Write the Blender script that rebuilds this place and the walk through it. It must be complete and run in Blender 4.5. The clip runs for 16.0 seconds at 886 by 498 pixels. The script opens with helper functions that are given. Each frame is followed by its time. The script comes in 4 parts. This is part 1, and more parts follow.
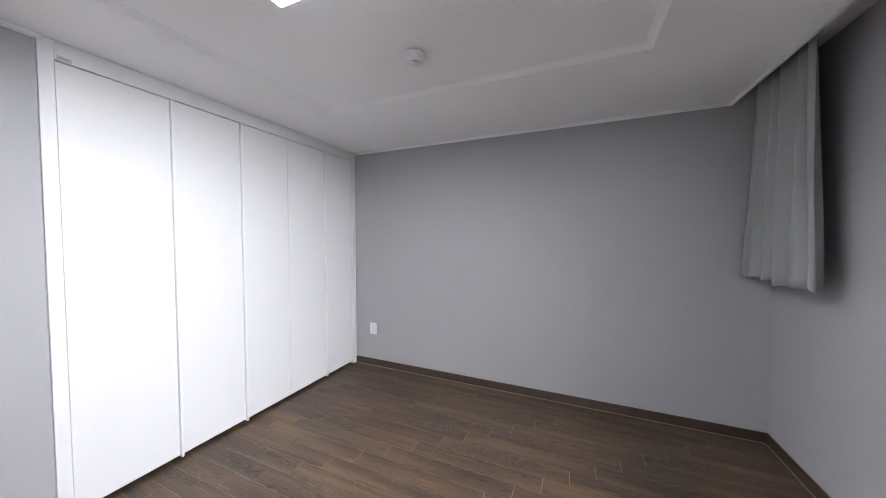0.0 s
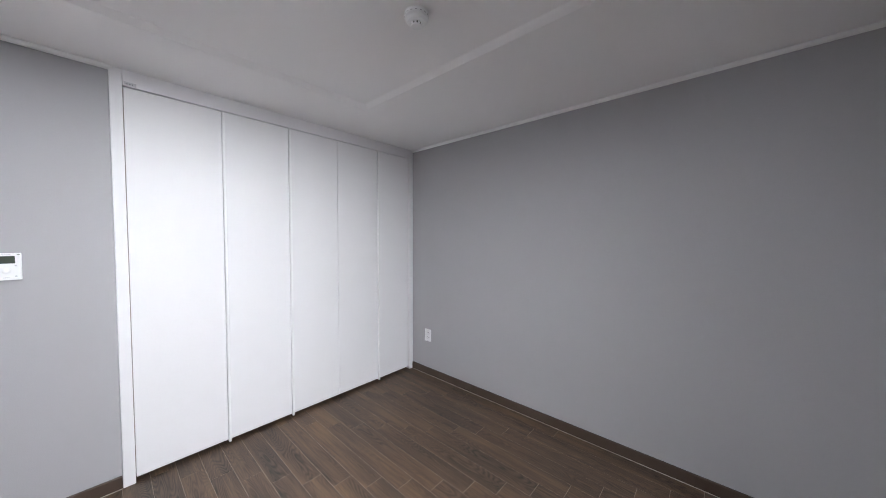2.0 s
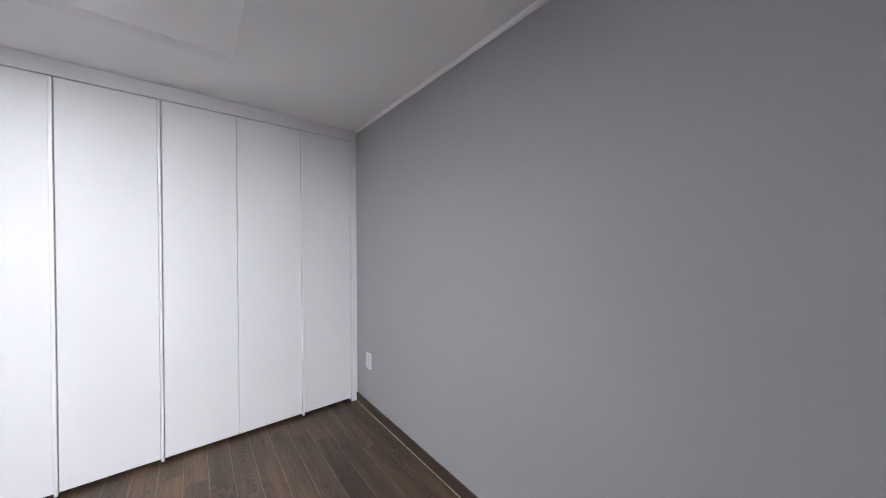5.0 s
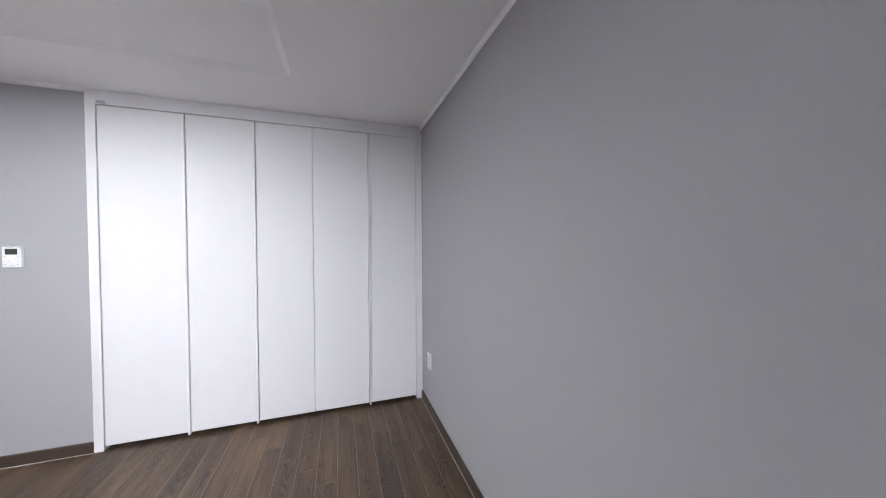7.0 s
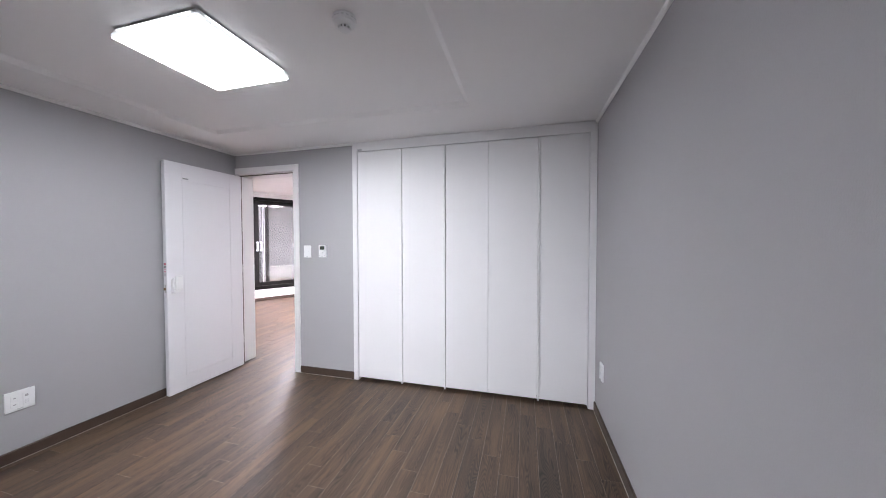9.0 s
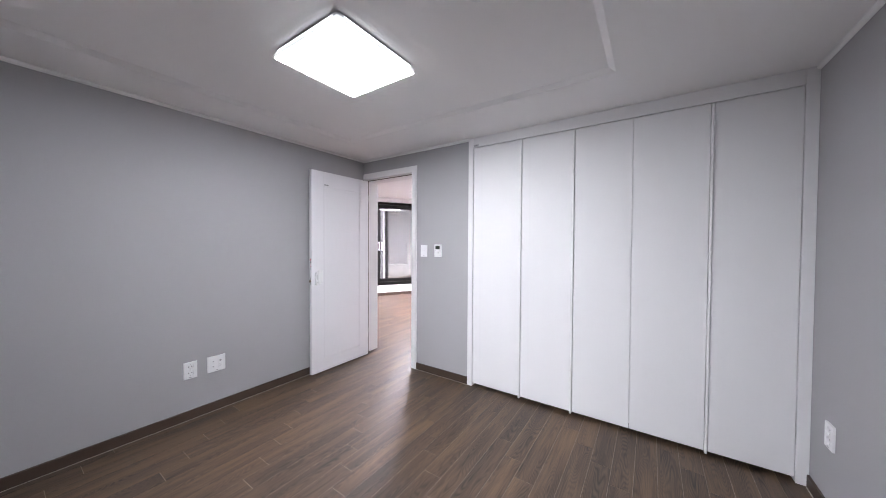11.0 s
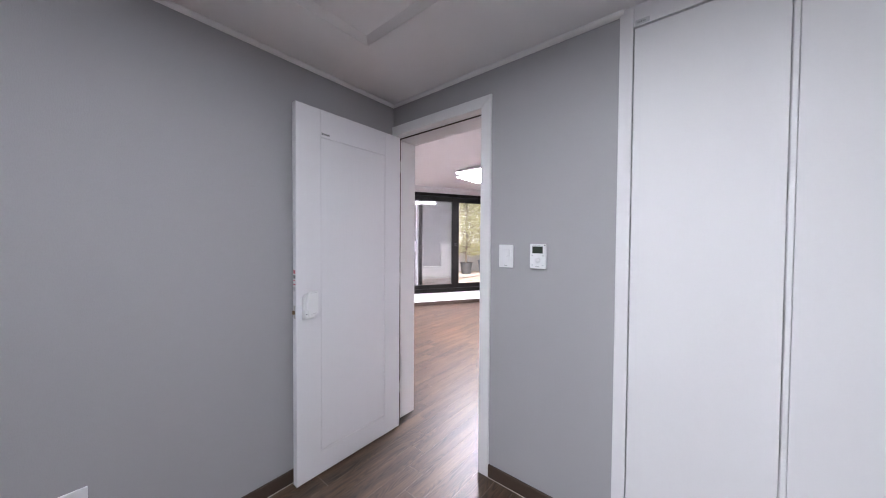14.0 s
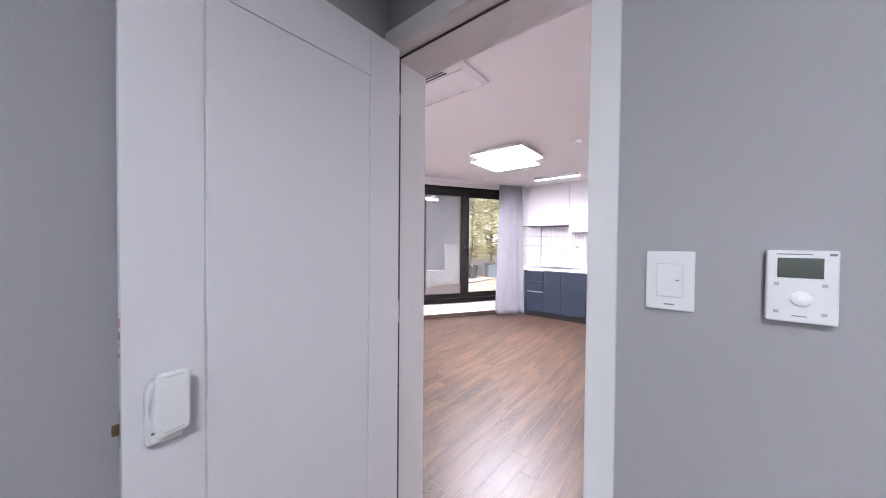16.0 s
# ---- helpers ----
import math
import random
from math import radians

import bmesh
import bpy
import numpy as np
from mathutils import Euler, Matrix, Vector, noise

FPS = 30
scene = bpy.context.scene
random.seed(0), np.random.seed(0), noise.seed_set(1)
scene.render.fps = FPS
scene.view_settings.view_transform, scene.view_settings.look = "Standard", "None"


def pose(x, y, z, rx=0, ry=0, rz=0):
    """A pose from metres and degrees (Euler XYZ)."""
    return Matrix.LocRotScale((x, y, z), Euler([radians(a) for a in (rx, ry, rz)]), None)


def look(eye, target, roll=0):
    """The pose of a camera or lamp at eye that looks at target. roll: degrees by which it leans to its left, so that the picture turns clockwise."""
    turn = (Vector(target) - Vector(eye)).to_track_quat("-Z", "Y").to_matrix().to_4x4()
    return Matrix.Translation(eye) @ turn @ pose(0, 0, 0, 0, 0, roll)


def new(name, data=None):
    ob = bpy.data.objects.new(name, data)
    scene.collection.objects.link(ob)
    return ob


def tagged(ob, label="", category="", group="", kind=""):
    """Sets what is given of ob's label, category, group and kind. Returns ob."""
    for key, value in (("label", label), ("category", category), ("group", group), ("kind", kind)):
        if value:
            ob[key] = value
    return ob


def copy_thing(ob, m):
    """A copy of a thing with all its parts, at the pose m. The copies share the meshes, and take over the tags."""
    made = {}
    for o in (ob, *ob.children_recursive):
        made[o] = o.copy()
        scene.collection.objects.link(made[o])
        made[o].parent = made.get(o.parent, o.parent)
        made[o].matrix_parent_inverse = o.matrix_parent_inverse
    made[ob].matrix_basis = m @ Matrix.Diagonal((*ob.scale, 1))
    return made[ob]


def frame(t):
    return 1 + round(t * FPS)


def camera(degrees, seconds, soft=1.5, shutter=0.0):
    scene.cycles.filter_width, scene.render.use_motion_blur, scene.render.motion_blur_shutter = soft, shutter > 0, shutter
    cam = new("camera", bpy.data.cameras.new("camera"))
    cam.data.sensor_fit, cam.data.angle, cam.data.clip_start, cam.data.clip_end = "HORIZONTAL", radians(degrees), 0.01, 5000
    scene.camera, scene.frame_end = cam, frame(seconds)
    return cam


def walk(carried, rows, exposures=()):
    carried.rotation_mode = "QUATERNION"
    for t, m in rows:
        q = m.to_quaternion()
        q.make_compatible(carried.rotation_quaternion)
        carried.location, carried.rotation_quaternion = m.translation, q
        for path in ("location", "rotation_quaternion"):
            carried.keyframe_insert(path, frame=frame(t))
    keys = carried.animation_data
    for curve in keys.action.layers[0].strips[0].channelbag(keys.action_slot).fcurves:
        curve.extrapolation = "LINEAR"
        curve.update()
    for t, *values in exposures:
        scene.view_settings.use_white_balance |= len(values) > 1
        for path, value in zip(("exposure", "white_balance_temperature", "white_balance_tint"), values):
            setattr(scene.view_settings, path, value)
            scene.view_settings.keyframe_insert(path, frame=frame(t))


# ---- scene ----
cam = camera(110.4, 16.0, soft=1.0)
PATH = [
    (0, (-2.742, -2.26, 1.391), (-0.909, -1.462, 1.317), 0.0),
    (0.5, (-2.69, -2.384, 1.39), (-0.965, -1.374, 1.322), -0.1),
    (1, (-2.582, -2.457, 1.396), (-0.944, -1.312, 1.331), -0.1),
    (1.5, (-2.396, -2.463, 1.399), (-0.832, -1.219, 1.331), -0.0),
    (2, (-2.216, -2.444, 1.405), (-0.733, -1.105, 1.329), 0.2),
    (2.5, (-2.029, -2.434, 1.37), (-0.599, -1.037, 1.311), -0.0),
    (3, (-1.821, -2.436, 1.361), (-0.417, -1.013, 1.31), -0.0),
    (3.5, (-1.649, -2.455, 1.381), (-0.234, -1.043, 1.321), 0.2),
    (4, (-1.427, -2.494, 1.367), (-0.051, -1.043, 1.313), 0.2),
    (6.5, (-0.779, -2.559, 1.298), (0.106, -0.765, 1.284), -0.4),
    (7, (-0.669, -2.564, 1.341), (-0.032, -0.669, 1.298), -0.2),
    (7.5, (-0.596, -2.54, 1.354), (-0.252, -0.571, 1.294), -0.1),
    (8, (-0.564, -2.57, 1.351), (-0.526, -0.571, 1.294), -0.1),
    (8.5, (-0.557, -2.647, 1.353), (-0.802, -0.663, 1.302), -0.1),
    (9, (-0.552, -2.688, 1.361), (-1.065, -0.755, 1.31), -0.1),
    (9.5, (-0.539, -2.69, 1.38), (-1.294, -0.839, 1.321), -0.2),
    (10, (-0.552, -2.687, 1.364), (-1.472, -0.912, 1.315), -0.0),
    (12.5, (-1.275, -1.997, 1.335), (-2.519, -0.433, 1.285), 0.3),
    (13, (-1.46, -1.792, 1.347), (-2.725, -0.245, 1.295), 0.3),
    (13.5, (-1.686, -1.645, 1.343), (-2.962, -0.106, 1.29), 0.4),
    (14, (-1.91, -1.508, 1.33), (-3.173, 0.042, 1.286), 0.4),
    (14.5, (-2.108, -1.303, 1.336), (-3.374, 0.244, 1.281), 0.5),
    (15, (-2.305, -1.128, 1.328), (-3.567, 0.423, 1.285), 0.8),
    (15.5, (-2.497, -0.986, 1.337), (-3.757, 0.567, 1.298), 0.7),
    (16, (-2.656, -0.81, 1.331), (-3.919, 0.74, 1.297), 0.5),
]
walk(cam, [(t, look(eye, target, roll)) for t, eye, target, roll in PATH],
     exposures=[(0.0, 1.42, 6320, 9.3), (1.5, 1.19, 6320, 9.3), (4.0, 1.18, 6320, 9.6), (6.5, 1.24, 6300, 11), (9.0, 1.19, 6300, 12), (10.2, 1.2, 6290, 12),
                (12.5, 0.9, 6260, 12.4), (14.5, 0.68, 6140, 12.8), (16.0, 0.7, 6090, 12.6)])

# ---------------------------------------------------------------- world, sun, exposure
LAMP_BED, LAMP_LIVING, LAMP_KITCHEN, WINDOW_FILL = 26.0, 103.0, 5.0, 7.0
world = bpy.data.worlds.new("overcast")
world.use_nodes = True
scene.world = world
sky = world.node_tree.nodes.new("ShaderNodeTexSky")
sky.sky_type, sky.sun_disc, sky.sun_elevation, sky.sun_rotation = "NISHITA", False, radians(52), radians(137)
sky.air_density, sky.dust_density = 0.8, 8.0
background = world.node_tree.nodes["Background"]
background.inputs["Strength"].default_value = 0.15
world.node_tree.links.new(sky.outputs[0], background.inputs[0])
sun = new("sun", bpy.data.lights.new("sun", "SUN"))
sun.data.energy, sun.data.angle, sun.data.color = 5.0, radians(1.5), (1.0, 0.96, 0.9)
sun.matrix_world = look((-0.9, -3.55, 13.5), (-8.1, 4.05, 0))

# added area lamp in the unseen, assumed bedroom window: aimed down like overcast sky light
window_fill = new("assumed_window_fill", bpy.data.lights.new("assumed_window_fill", "AREA"))
window_fill.data.shape, window_fill.data.size, window_fill.data.size_y = "RECTANGLE", 1.3, 0.7
window_fill.data.energy, window_fill.data.color, window_fill.data.spread = WINDOW_FILL, (0.93, 0.965, 1.0), radians(84)
window_fill.matrix_world = look((-1.65, -3.46, 1.70), (-1.65, -1.46, 1.70 - 2.0 * math.tan(radians(27))))

# ---------------------------------------------------------------- materials


def material(name, colour, rough=0.5, metal=0.0, coat=0.0, spec=0.5):
    """A principled material; returns it with its node tree and shader."""
    m = bpy.data.materials.new(name)
    m.use_nodes = True
    tree = m.node_tree
    shader = tree.nodes["Principled BSDF"]
    shader.inputs["Base Color"].default_value = (*colour, 1)
    shader.inputs["Roughness"].default_value = rough
    shader.inputs["Metallic"].default_value = metal
    shader.inputs["Coat Weight"].default_value = coat
    shader.inputs["Specular IOR Level"].default_value = spec
    return m, tree, shader


def add(tree, kind, **values):
    node = tree.nodes.new(kind)
    for key, value in values.items():
        node.inputs[key.replace("_", " ")].default_value = value
    return node


def ramp(tree, source, stops):
    node = tree.nodes.new("ShaderNodeValToRGB")
    while len(node.color_ramp.elements) < len(stops):
        node.color_ramp.elements.new(0.5)
    for element, (place, colour) in zip(node.color_ramp.elements, stops):
        element.position, element.color = place, (*colour, 1)
    tree.links.new(source, node.inputs[0])
    return node.outputs[0]


def world_place(tree, scale=(1, 1, 1)):
    """World-space coordinates, stretched."""
    geo, mapping = tree.nodes.new("ShaderNodeNewGeometry"), tree.nodes.new("ShaderNodeMapping")
    mapping.inputs["Scale"].default_value = scale
    tree.links.new(geo.outputs["Position"], mapping.inputs[0])
    return mapping.outputs[0]


def noise_of(tree, place, scale, detail=4.0, rough=0.55):
    node = add(tree, "ShaderNodeTexNoise", Scale=scale, Detail=detail, Roughness=rough)
    tree.links.new(place, node.inputs["Vector"])
    return node.outputs[0]


def bumped(tree, shader, height, strength, distance=0.001):
    node = add(tree, "ShaderNodeBump", Strength=strength, Distance=distance)
    tree.links.new(height, node.inputs["Height"])
    tree.links.new(node.outputs[0], shader.inputs["Normal"])


def mottled(name, colour, rough, spread=0.04, grain=(60, 60, 60), grain_scale=1.0, bump=0.15, large=1.3, spec=0.5, coat=0.0, rough_spread=0.06):
    """Plain painted or papered stuff with faint large stains, fine grain and relief."""
    m, tree, shader = material(name, colour, rough, spec=spec, coat=coat)
    big = noise_of(tree, world_place(tree), large, 3)
    fine = noise_of(tree, world_place(tree, grain), grain_scale, 5)
    mix = tree.nodes.new("ShaderNodeMath")
    mix.operation = "ADD"
    tree.links.new(big, mix.inputs[0]), tree.links.new(fine, mix.inputs[1])
    low = tuple(c * (1 - spread) for c in colour)
    high = tuple(min(c * (1 + spread), 1) for c in colour)
    tree.links.new(ramp(tree, mix.outputs[0], [(0.35 * 1.0, low), (1.0, high)]), shader.inputs["Base Color"])
    r = add(tree, "ShaderNodeMapRange", To_Min=rough - rough_spread, To_Max=rough + rough_spread)
    tree.links.new(big, r.inputs[0]), tree.links.new(r.outputs[0], shader.inputs["Roughness"])
    if bump:
        bumped(tree, shader, fine, bump)
    return m


WALLPAPER = mottled("grey_wallpaper", (0.388, 0.382, 0.397), 0.75, 0.035, (300, 300, 120), 1.0, 0.5, 1.1, 0.3)
CEILING = mottled("white_ceiling_paper", (0.88, 0.87, 0.875), 0.85, 0.02, (260, 260, 260), 1.0, 0.3, 0.9, 0.2)
LIVING_WALL = mottled("white_wallpaper", (0.80, 0.785, 0.79), 0.8, 0.02, (300, 300, 300), 1.0, 0.3, 1.0, 0.2)
TRIM = mottled("white_trim", (0.78, 0.775, 0.78), 0.45, 0.015, (40, 40, 400), 1.0, 0.06, 2.0)
MOULDING = mottled("white_moulding_film", (0.87, 0.865, 0.865), 0.32, 0.012, (40, 40, 40), 1.0, 0.04, 2.0)
WARDROBE = mottled("white_satin_door", (0.79, 0.78, 0.795), 0.62, 0.012, (90, 90, 90), 1.0, 0.04, 1.7, 0.35)
GLOSS_WHITE = mottled("white_gloss_profile", (0.82, 0.815, 0.82), 0.3, 0.012, (90, 90, 90), 1.0, 0.02, 1.7, 0.5)
LEAF = mottled("white_embossed_film", (0.775, 0.765, 0.795), 0.42, 0.012, (160, 160, 7), 1.0, 0.34, 2.0)
PLASTIC = mottled("white_plastic", (0.82, 0.82, 0.83), 0.35, 0.01, (200, 200, 200), 1.0, 0.03, 6.0)
GREY_PLASTIC = material("grey_plastic", (0.35, 0.35, 0.36), 0.4)[0]
AC_GLOSS = mottled("glossy_white_plastic", (0.80, 0.79, 0.80), 0.14, 0.01, (200, 200, 200), 1.0, 0.02, 6.0, 0.5, 0.0, 0.03)
GAP_BROWN = mottled("gap_shade_brown", (0.20, 0.155, 0.125), 0.8, 0.15, (60, 60, 60), 1.0, 0.2, 3.0)
BASEBOARD = mottled("brown_baseboard_film", (0.055, 0.037, 0.028), 0.5, 0.2, (30, 30, 300), 1.0, 0.15, 3.0, 0.3)
GROUT = mottled("pale_joint", (0.25, 0.205, 0.17), 0.7, 0.2, (50, 50, 50), 1.0, 0.2, 5.0)
CAULK = mottled("pale_caulk", (0.42, 0.385, 0.35), 0.6, 0.1, (50, 50, 50), 1.0, 0.1, 5.0)
DARK = material("black_rubber", (0.02, 0.02, 0.02), 0.6)[0]
SEAL = material("brown_rubber", (0.11, 0.092, 0.08), 0.7)[0]
BRONZE = material("aged_bronze_metal", (0.25, 0.18, 0.11), 0.35, 1.0)[0]
STEEL = material("brushed_steel", (0.55, 0.54, 0.52), 0.32, 1.0)[0]
SILVER = material("silver_label", (0.55, 0.55, 0.57), 0.4, 0.5)[0]
PRINT = material("grey_print", (0.22, 0.22, 0.23), 0.6)[0]
PALE_PRINT = material("pale_grey_print", (0.52, 0.52, 0.54), 0.6)[0]
RED_PRINT = material("pink_print", (0.62, 0.18, 0.24), 0.6)[0]
PAPER = material("sticker_paper", (0.72, 0.70, 0.72), 0.6)[0]
SCREEN = material("green_display", (0.045, 0.057, 0.042), 0.25)[0]
FRAME_BLACK = mottled("dark_bronze_aluminium", (0.009, 0.0085, 0.008), 0.55, 0.2, (80, 80, 80), 1.0, 0.05, 2.0, 0.1)
NAVY = mottled("navy_cabinet_film", (0.020, 0.029, 0.045), 0.4, 0.06, (90, 90, 90), 1.0, 0.05, 2.0)
TOE = mottled("dark_kickboard", (0.022, 0.019, 0.018), 0.45, 0.1, (90, 90, 90), 1.0, 0.05, 2.0)
COUNTER = mottled("white_solid_surface", (0.80, 0.79, 0.79), 0.25, 0.03, (120, 120, 120), 1.0, 0.02, 4.0)
TILE = mottled("white_glazed_tile", (0.66, 0.65, 0.655), 0.2, 0.02, (20, 20, 20), 1.0, 0.05, 3.0)
TILE_JOINT = material("grey_tile_joint", (0.24, 0.235, 0.238), 0.8)[0]
HOB = material("black_glass_hob", (0.03, 0.03, 0.033), 0.35, spec=0.25)[0]


def glowing(name, colour, strength):
    m, tree, shader = material(name, (0.9, 0.9, 0.9), 0.4)
    shader.inputs["Emission Color"].default_value = (*colour, 1)
    shader.inputs["Emission Strength"].default_value = strength
    return m


BED_LIGHT = glowing("bedroom_diffuser", (0.945, 0.972, 1.0), LAMP_BED)
BED_RIM_LIGHT = glowing("bedroom_rim_diffuser", (0.945, 0.972, 1.0), LAMP_BED * 0.015)
BED_SLIT_LIGHT = glowing("bedroom_slit_diffuser", (0.945, 0.972, 1.0), LAMP_BED * 0.06)
HAZE = glowing("overcast_haze", (0.95, 0.97, 1.0), 0.5)
LIVING_LIGHT = glowing("living_diffuser", (1.0, 0.925, 1.0), LAMP_LIVING)
KITCHEN_LIGHT = glowing("kitchen_diffuser", (1.0, 0.95, 1.0), LAMP_KITCHEN)


def wood_floor():
    """Dark oak plank: long grain, cathedral figure, a different tone for each plank."""
    m, tree, shader = material("dark_oak_plank", (0.09, 0.06, 0.045), 0.46, spec=0.5)
    info = tree.nodes.new("ShaderNodeObjectInfo")
    island = tree.nodes.new("ShaderNodeNewGeometry")
    total = tree.nodes.new("ShaderNodeMath")
    total.operation = "ADD"
    tree.links.new(info.outputs["Random"], total.inputs[0]), tree.links.new(island.outputs["Random Per Island"], total.inputs[1])
    shift = add(tree, "ShaderNodeVectorMath")
    shift.operation = "MULTIPLY_ADD"
    combine = tree.nodes.new("ShaderNodeCombineXYZ")
    for k in range(3):
        tree.links.new(total.outputs[0], combine.inputs[k])
    tree.links.new(combine.outputs[0], shift.inputs[0])
    shift.inputs[1].default_value = (37.0, 91.0, 13.0)
    tree.links.new(island.outputs["Position"], shift.inputs[2])
    stretch = tree.nodes.new("ShaderNodeMapping")
    stretch.inputs["Scale"].default_value = (7.0, 0.8, 1.0)
    tree.links.new(shift.outputs[0], stretch.inputs[0])
    figure = add(tree, "ShaderNodeTexNoise", Scale=1.0, Detail=2.0, Roughness=0.5)
    tree.links.new(stretch.outputs[0], figure.inputs["Vector"])
    rings = tree.nodes.new("ShaderNodeMath")
    rings.operation = "MULTIPLY"
    tree.links.new(figure.outputs[0], rings.inputs[0])
    rings.inputs[1].default_value = 58.0
    wave = tree.nodes.new("ShaderNodeMath")
    wave.operation = "PINGPONG"
    tree.links.new(rings.outputs[0], wave.inputs[0])
    wave.inputs[1].default_value = 0.5
    fibre_map = tree.nodes.new("ShaderNodeMapping")
    fibre_map.inputs["Scale"].default_value = (190.0, 4.5, 1.0)
    tree.links.new(shift.outputs[0], fibre_map.inputs[0])
    fibre = add(tree, "ShaderNodeTexNoise", Scale=1.0, Detail=5.0, Roughness=0.65)
    tree.links.new(fibre_map.outputs[0], fibre.inputs["Vector"])
    blotch_map = tree.nodes.new("ShaderNodeMapping")
    blotch_map.inputs["Scale"].default_value = (13.0, 1.3, 1.0)
    tree.links.new(shift.outputs[0], blotch_map.inputs[0])
    blotch = add(tree, "ShaderNodeTexNoise", Scale=1.0, Detail=3.0, Roughness=0.5)
    tree.links.new(blotch_map.outputs[0], blotch.inputs["Vector"])
    base = ramp(tree, blotch.outputs[0], [(0.3, (0.056, 0.040, 0.029)), (0.5, (0.090, 0.057, 0.037)), (0.70, (0.132, 0.081, 0.048))])
    dark = tree.nodes.new("ShaderNodeMixRGB")
    dark.blend_type = "MULTIPLY"
    tree.links.new(ramp(tree, wave.outputs[0], [(0.0, (0.20, 0.20, 0.22)), (0.16, (0.60, 0.60, 0.62)), (0.30, (1.0, 1.0, 1.0)), (0.5, (1.25, 1.22, 1.18))]), dark.inputs[2])
    tree.links.new(base, dark.inputs[1])
    mask = ramp(tree, blotch.outputs[0], [(0.35, (1.0, 1.0, 1.0)), (0.62, (0.15, 0.15, 0.15))])
    tree.links.new(mask, dark.inputs[0])
    threads = tree.nodes.new("ShaderNodeMixRGB")
    threads.blend_type = "MULTIPLY"
    threads.inputs[0].default_value = 0.55
    tree.links.new(dark.outputs[0], threads.inputs[1])
    tree.links.new(ramp(tree, fibre.outputs[0], [(0.36, (0.38, 0.38, 0.40)), (0.48, (0.92, 0.92, 0.92)), (0.60, (1.25, 1.23, 1.20)), (0.68, (1.7, 1.66, 1.6))]), threads.inputs[2])
    tone = tree.nodes.new("ShaderNodeMixRGB")
    tone.blend_type = "MULTIPLY"
    tone.inputs[0].default_value = 1.0
    white = tree.nodes.new("ShaderNodeTexWhiteNoise")
    white.noise_dimensions = "1D"
    tree.links.new(total.outputs[0], white.inputs["W"])
    tree.links.new(threads.outputs[0], tone.inputs[1])
    tree.links.new(ramp(tree, white.outputs[0], [(0.0, (0.90, 0.905, 0.92)), (0.5, (1.0, 1.0, 1.0)), (1.0, (1.09, 1.07, 1.04))]), tone.inputs[2])
    tree.links.new(tone.outputs[0], shader.inputs["Base Color"])
    r = add(tree, "ShaderNodeMapRange", To_Min=0.37, To_Max=0.51)
    tree.links.new(fibre.outputs[0], r.inputs[0]), tree.links.new(r.outputs[0], shader.inputs["Roughness"])
    bumped(tree, shader, fibre.outputs[0], 0.25, 0.0005)
    return m


PLANK = wood_floor()


def cloth(name, colour, through_light):
    """Woven curtain cloth."""
    m, tree, shader = material(name, colour, 0.9, spec=0.1)
    fine = noise_of(tree, world_place(tree, (900, 900, 500)), 1.0, 4)
    big = noise_of(tree, world_place(tree, (3, 3, 1)), 2.0, 3)
    mix = tree.nodes.new("ShaderNodeMath")
    mix.operation = "ADD"
    tree.links.new(fine, mix.inputs[0]), tree.links.new(big, mix.inputs[1])
    tree.links.new(ramp(tree, mix.outputs[0], [(0.6, tuple(c * 0.82 for c in colour)), (1.3, tuple(min(c * 1.15, 1) for c in colour))]), shader.inputs["Base Color"])
    shader.inputs["Sheen Weight"].default_value = 0.25
    bumped(tree, shader, fine, 0.5, 0.0008)
    if through_light:
        thin = tree.nodes.new("ShaderNodeBsdfTranslucent")
        thin.inputs[0].default_value = (*colour, 1)
        both = tree.nodes.new("ShaderNodeMixShader")
        both.inputs[0].default_value = through_light
        tree.links.new(shader.outputs[0], both.inputs[1]), tree.links.new(thin.outputs[0], both.inputs[2])
        tree.links.new(both.outputs[0], tree.nodes["Material Output"].inputs[0])
    return m


BED_CLOTH = cloth("grey_blackout_cloth", (0.262, 0.266, 0.266), 0.0)
LIVING_CLOTH = cloth("pale_grey_cloth", (0.275, 0.272, 0.292), 0.0)


def glass_pane(name, tint, rough=0.0):
    m, tree, shader = material(name, tint, rough)
    shader.inputs["Transmission Weight"].default_value = 1.0
    shader.inputs["IOR"].default_value = 1.45
    return m


GLASS = glass_pane("clear_glass", (0.97, 0.98, 0.98))


# opaque, so the sun stays out; the added lamp gives the light
OPAQUE_PANE = mottled("opaque_pane", (0.72, 0.74, 0.75), 0.5, 0.02, (300, 300, 300), 1.0, 0.2, 2.0)


def mesh_screen():
    """Insect screen: fine grey net, half open."""
    m, tree, shader = material("grey_insect_net", (0.09, 0.09, 0.095), 0.8, spec=0.2)
    clear = tree.nodes.new("ShaderNodeBsdfTransparent")
    both = tree.nodes.new("ShaderNodeMixShader")
    both.inputs[0].default_value = 0.58
    tree.links.new(clear.outputs[0], both.inputs[1]), tree.links.new(shader.outputs[0], both.inputs[2])
    tree.links.new(both.outputs[0], tree.nodes["Material Output"].inputs[0])
    return m


